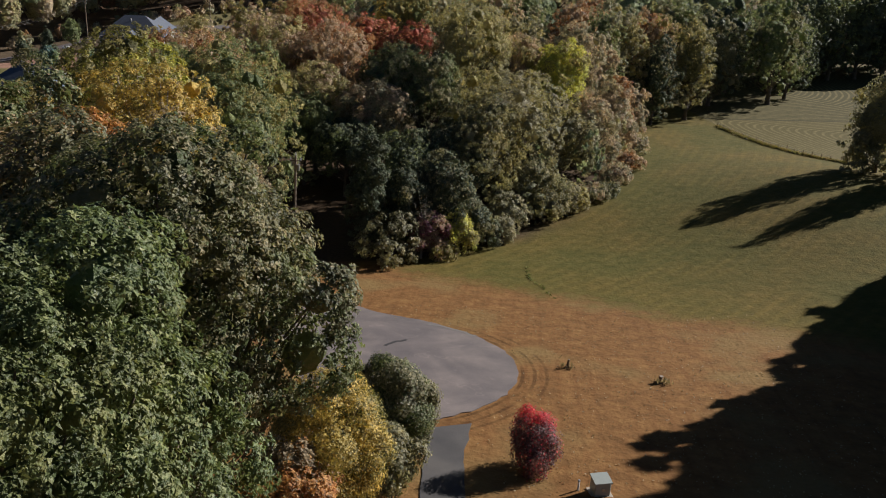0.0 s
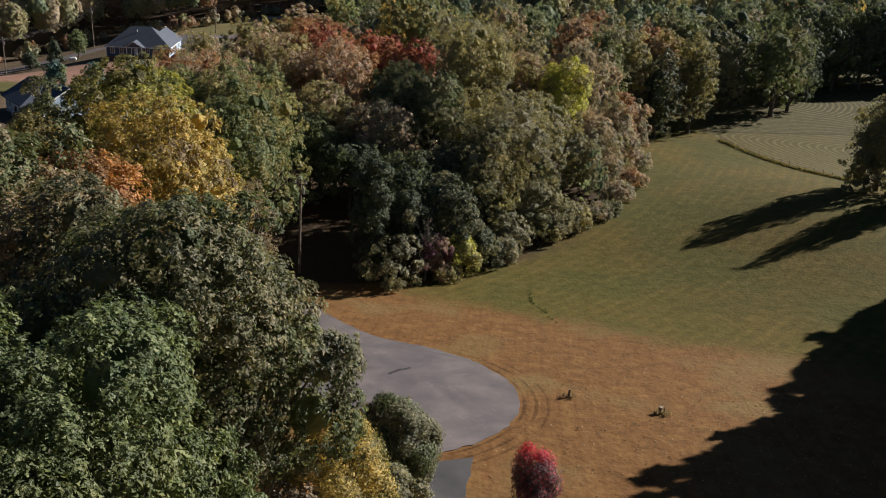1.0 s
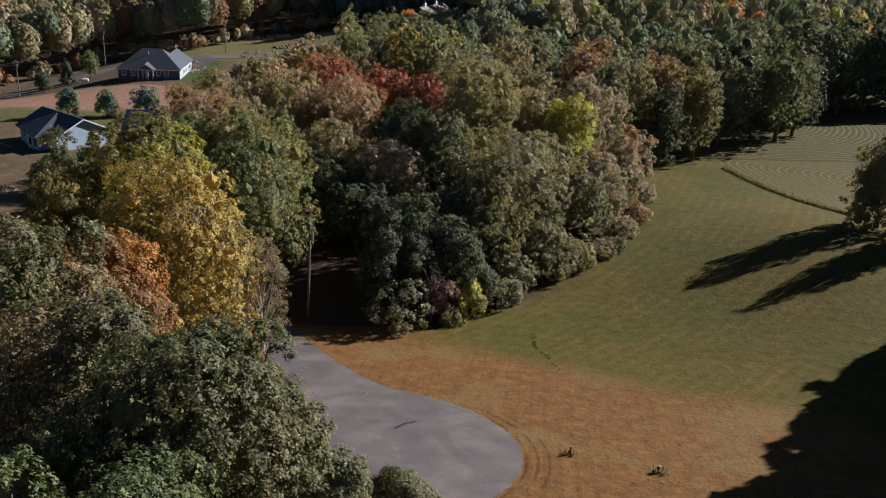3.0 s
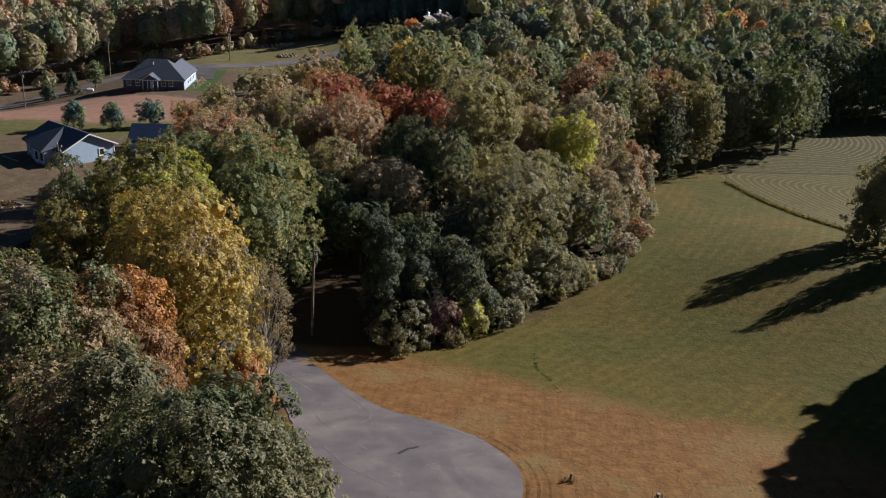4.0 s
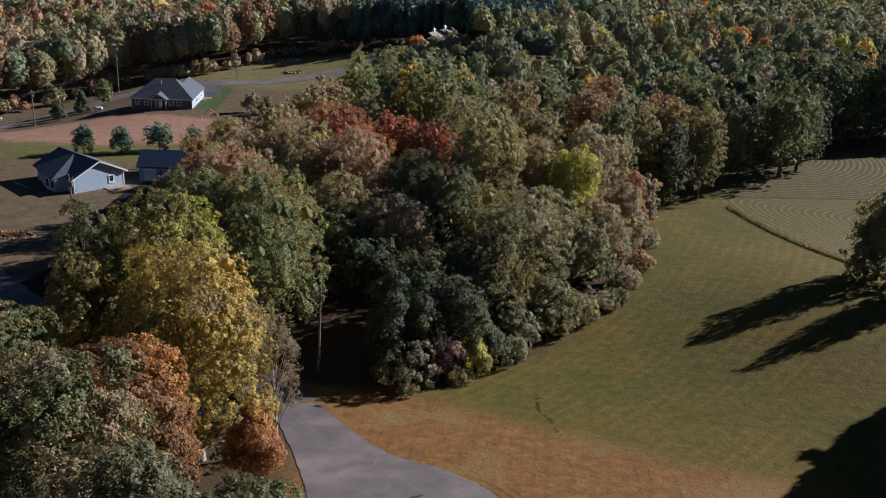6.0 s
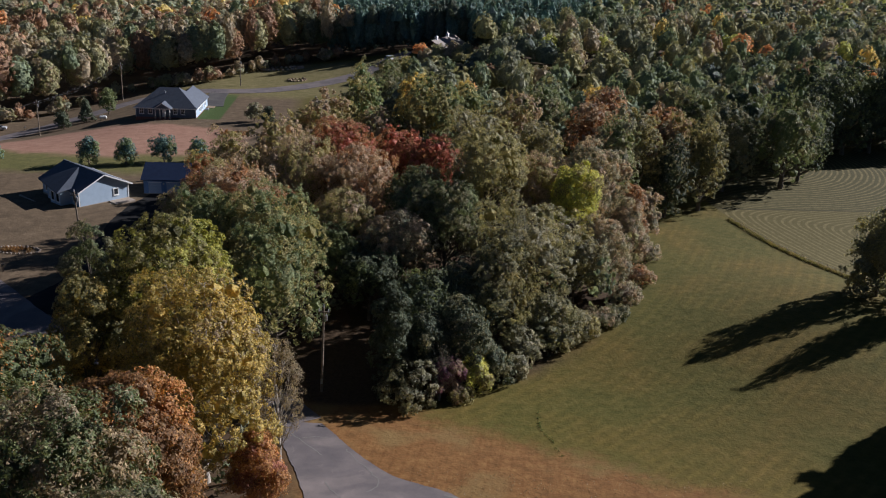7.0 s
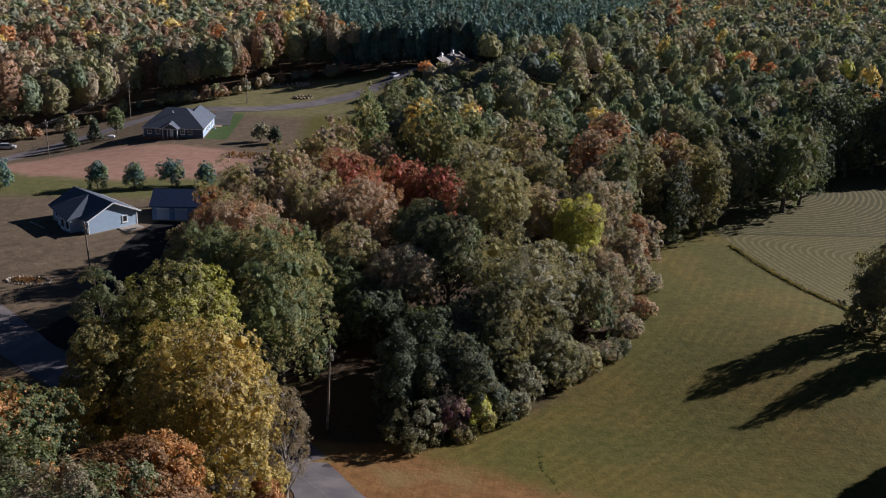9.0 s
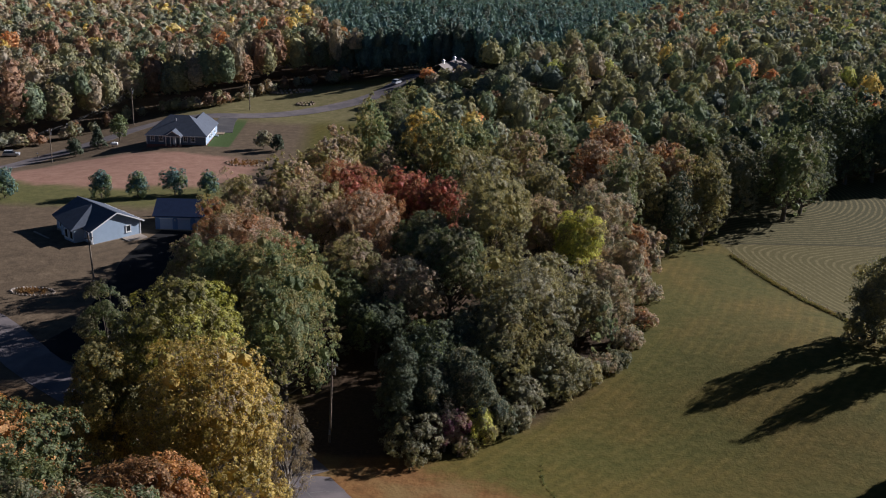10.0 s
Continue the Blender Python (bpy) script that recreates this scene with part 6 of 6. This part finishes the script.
def car(x, y, turn, paint, label):
    c = root("car", pose(x, y, gz(x, y) + 0.08, 0, 0, turn), label, "car", "parked cars")
    bm = bmesh.new()
    side = [(-2.3, 0.35), (-2.35, 0.75), (-2.1, 0.95), (-1.2, 1.02), (1.15, 1.05), (2.2, 0.9), (2.35, 0.6), (2.3, 0.35)]
    for s in (-0.88, 0.88):
        bm.faces.new([bm.verts.new((a, s, b)) for a, b in side])
    f0, f1 = list(bm.faces)
    k = len(side)
    v0, v1 = list(f0.verts), list(f1.verts)
    for i in range(k):
        bm.faces.new((v0[i], v0[(i + 1) % k], v1[(i + 1) % k], v1[i]))
    part("body", bm, paint, c)
    bm = bmesh.new()
    low = [bm.verts.new(q) for q in ((-2.1, -0.8, 0.98), (1.2, -0.8, 1.04), (1.2, 0.8, 1.04), (-2.1, 0.8, 0.98))]
    hi = [bm.verts.new(q) for q in ((-1.8, -0.66, 1.62), (0.4, -0.66, 1.66), (0.4, 0.66, 1.66), (-1.8, 0.66, 1.62))]
    for i in range(4):
        j = (i + 1) % 4
        bm.faces.new((low[i], low[j], hi[j], hi[i]))
    part("windows", bm, GLASS, c, "dark car windows")
    part("car_roof", boxes((-1.82, -0.68, 1.62, 0.42, 0.68, 1.7), bevel=0.03), paint, c)
    for wx in (-1.45, 1.45):
        for wy in (-0.9, 0.72):
            w = part("wheel", rod(bmesh.new(), (wx, wy, 0.33), (wx, wy + 0.18, 0.33), 0.33, 0.33, 14), RUBBER, c)
            part("rim", rod(bmesh.new(), (wx, wy - 0.01, 0.33), (wx, wy + 0.19, 0.33), 0.19, 0.19, 10), METAL, w)
    for hy in (-0.62, 0.62):
        part("headlight", boxes((2.24, hy - 0.18, 0.68, 2.36, hy + 0.18, 0.82)), CERAMIC, c)
        part("tail_light", boxes((-2.38, hy - 0.15, 0.7, -2.3, hy + 0.15, 0.85)), BRICK, c)
    return c


car(-26.5, 337.0, 62, CAR_PAINT, "silver car parked on the far lane")
car(-134.5, 259.5, 15, CAR_PAINT, "silver car parked in the shade of the wood")


def mailbox(x, y, turn, label):
    m = root("mailbox", pose(x, y, gz(x, y), 0, 0, turn), label, "mailbox", "mailboxes by the lanes")
    part("post", boxes((-0.06, -0.06, -0.3, 0.06, 0.06, 1.0)), WOOD_OLD, m)
    bm = bmesh.new()
    arc = [(-0.12, 1.0), (0.12, 1.0), (0.12, 1.14)] + [(0.12 * math.cos(a), 1.14 + 0.12 * math.sin(a)) for a in np.linspace(0.3, 2.84, 6)] + [(-0.12, 1.14)]
    a = [bm.verts.new((-0.26, u, v)) for u, v in arc]
    b = [bm.verts.new((0.26, u, v)) for u, v in arc]
    bm.faces.new(a), bm.faces.new(b[::-1])
    for i in range(len(arc)):
        j = (i + 1) % len(arc)
        bm.faces.new((a[i], b[i], b[j], a[j]))
    body = part("box", bm, BLACK, m, "black metal box")
    part("flag", boxes((-0.1, 0.125, 1.1, -0.07, 0.14, 1.35)), BRICK, body)
    return m


mailbox(-66.9, 124.6, 30, "black mailbox on a wooden post beside the lane")
mailbox(-126.0, 258.2, 70, "dark mailbox on a post by the far lane")
tank = root("gas_tank", pose(-104.0, 261.3, gz(-104.0, 261.3), 0, 0, 20), "small white gas tank on the lawn", "tank")
bm = bmesh.new()
bmesh.ops.create_uvsphere(bm, u_segments=14, v_segments=8, radius=0.5)
for v in bm.verts:
    v.co.x += 0.6 if v.co.x > 0 else -0.6
    v.co.z += 0.75
part("shell", bm, WHITE, tank)
for lx in (-0.6, 0.6):
    part("leg", boxes((lx - 0.08, -0.35, -0.2, lx + 0.08, 0.35, 0.4)), STONE, tank)
part("valve_dome", rod(bmesh.new(), (0, 0, 1.2), (0, 0, 1.4), 0.15, 0.12), METAL, tank)
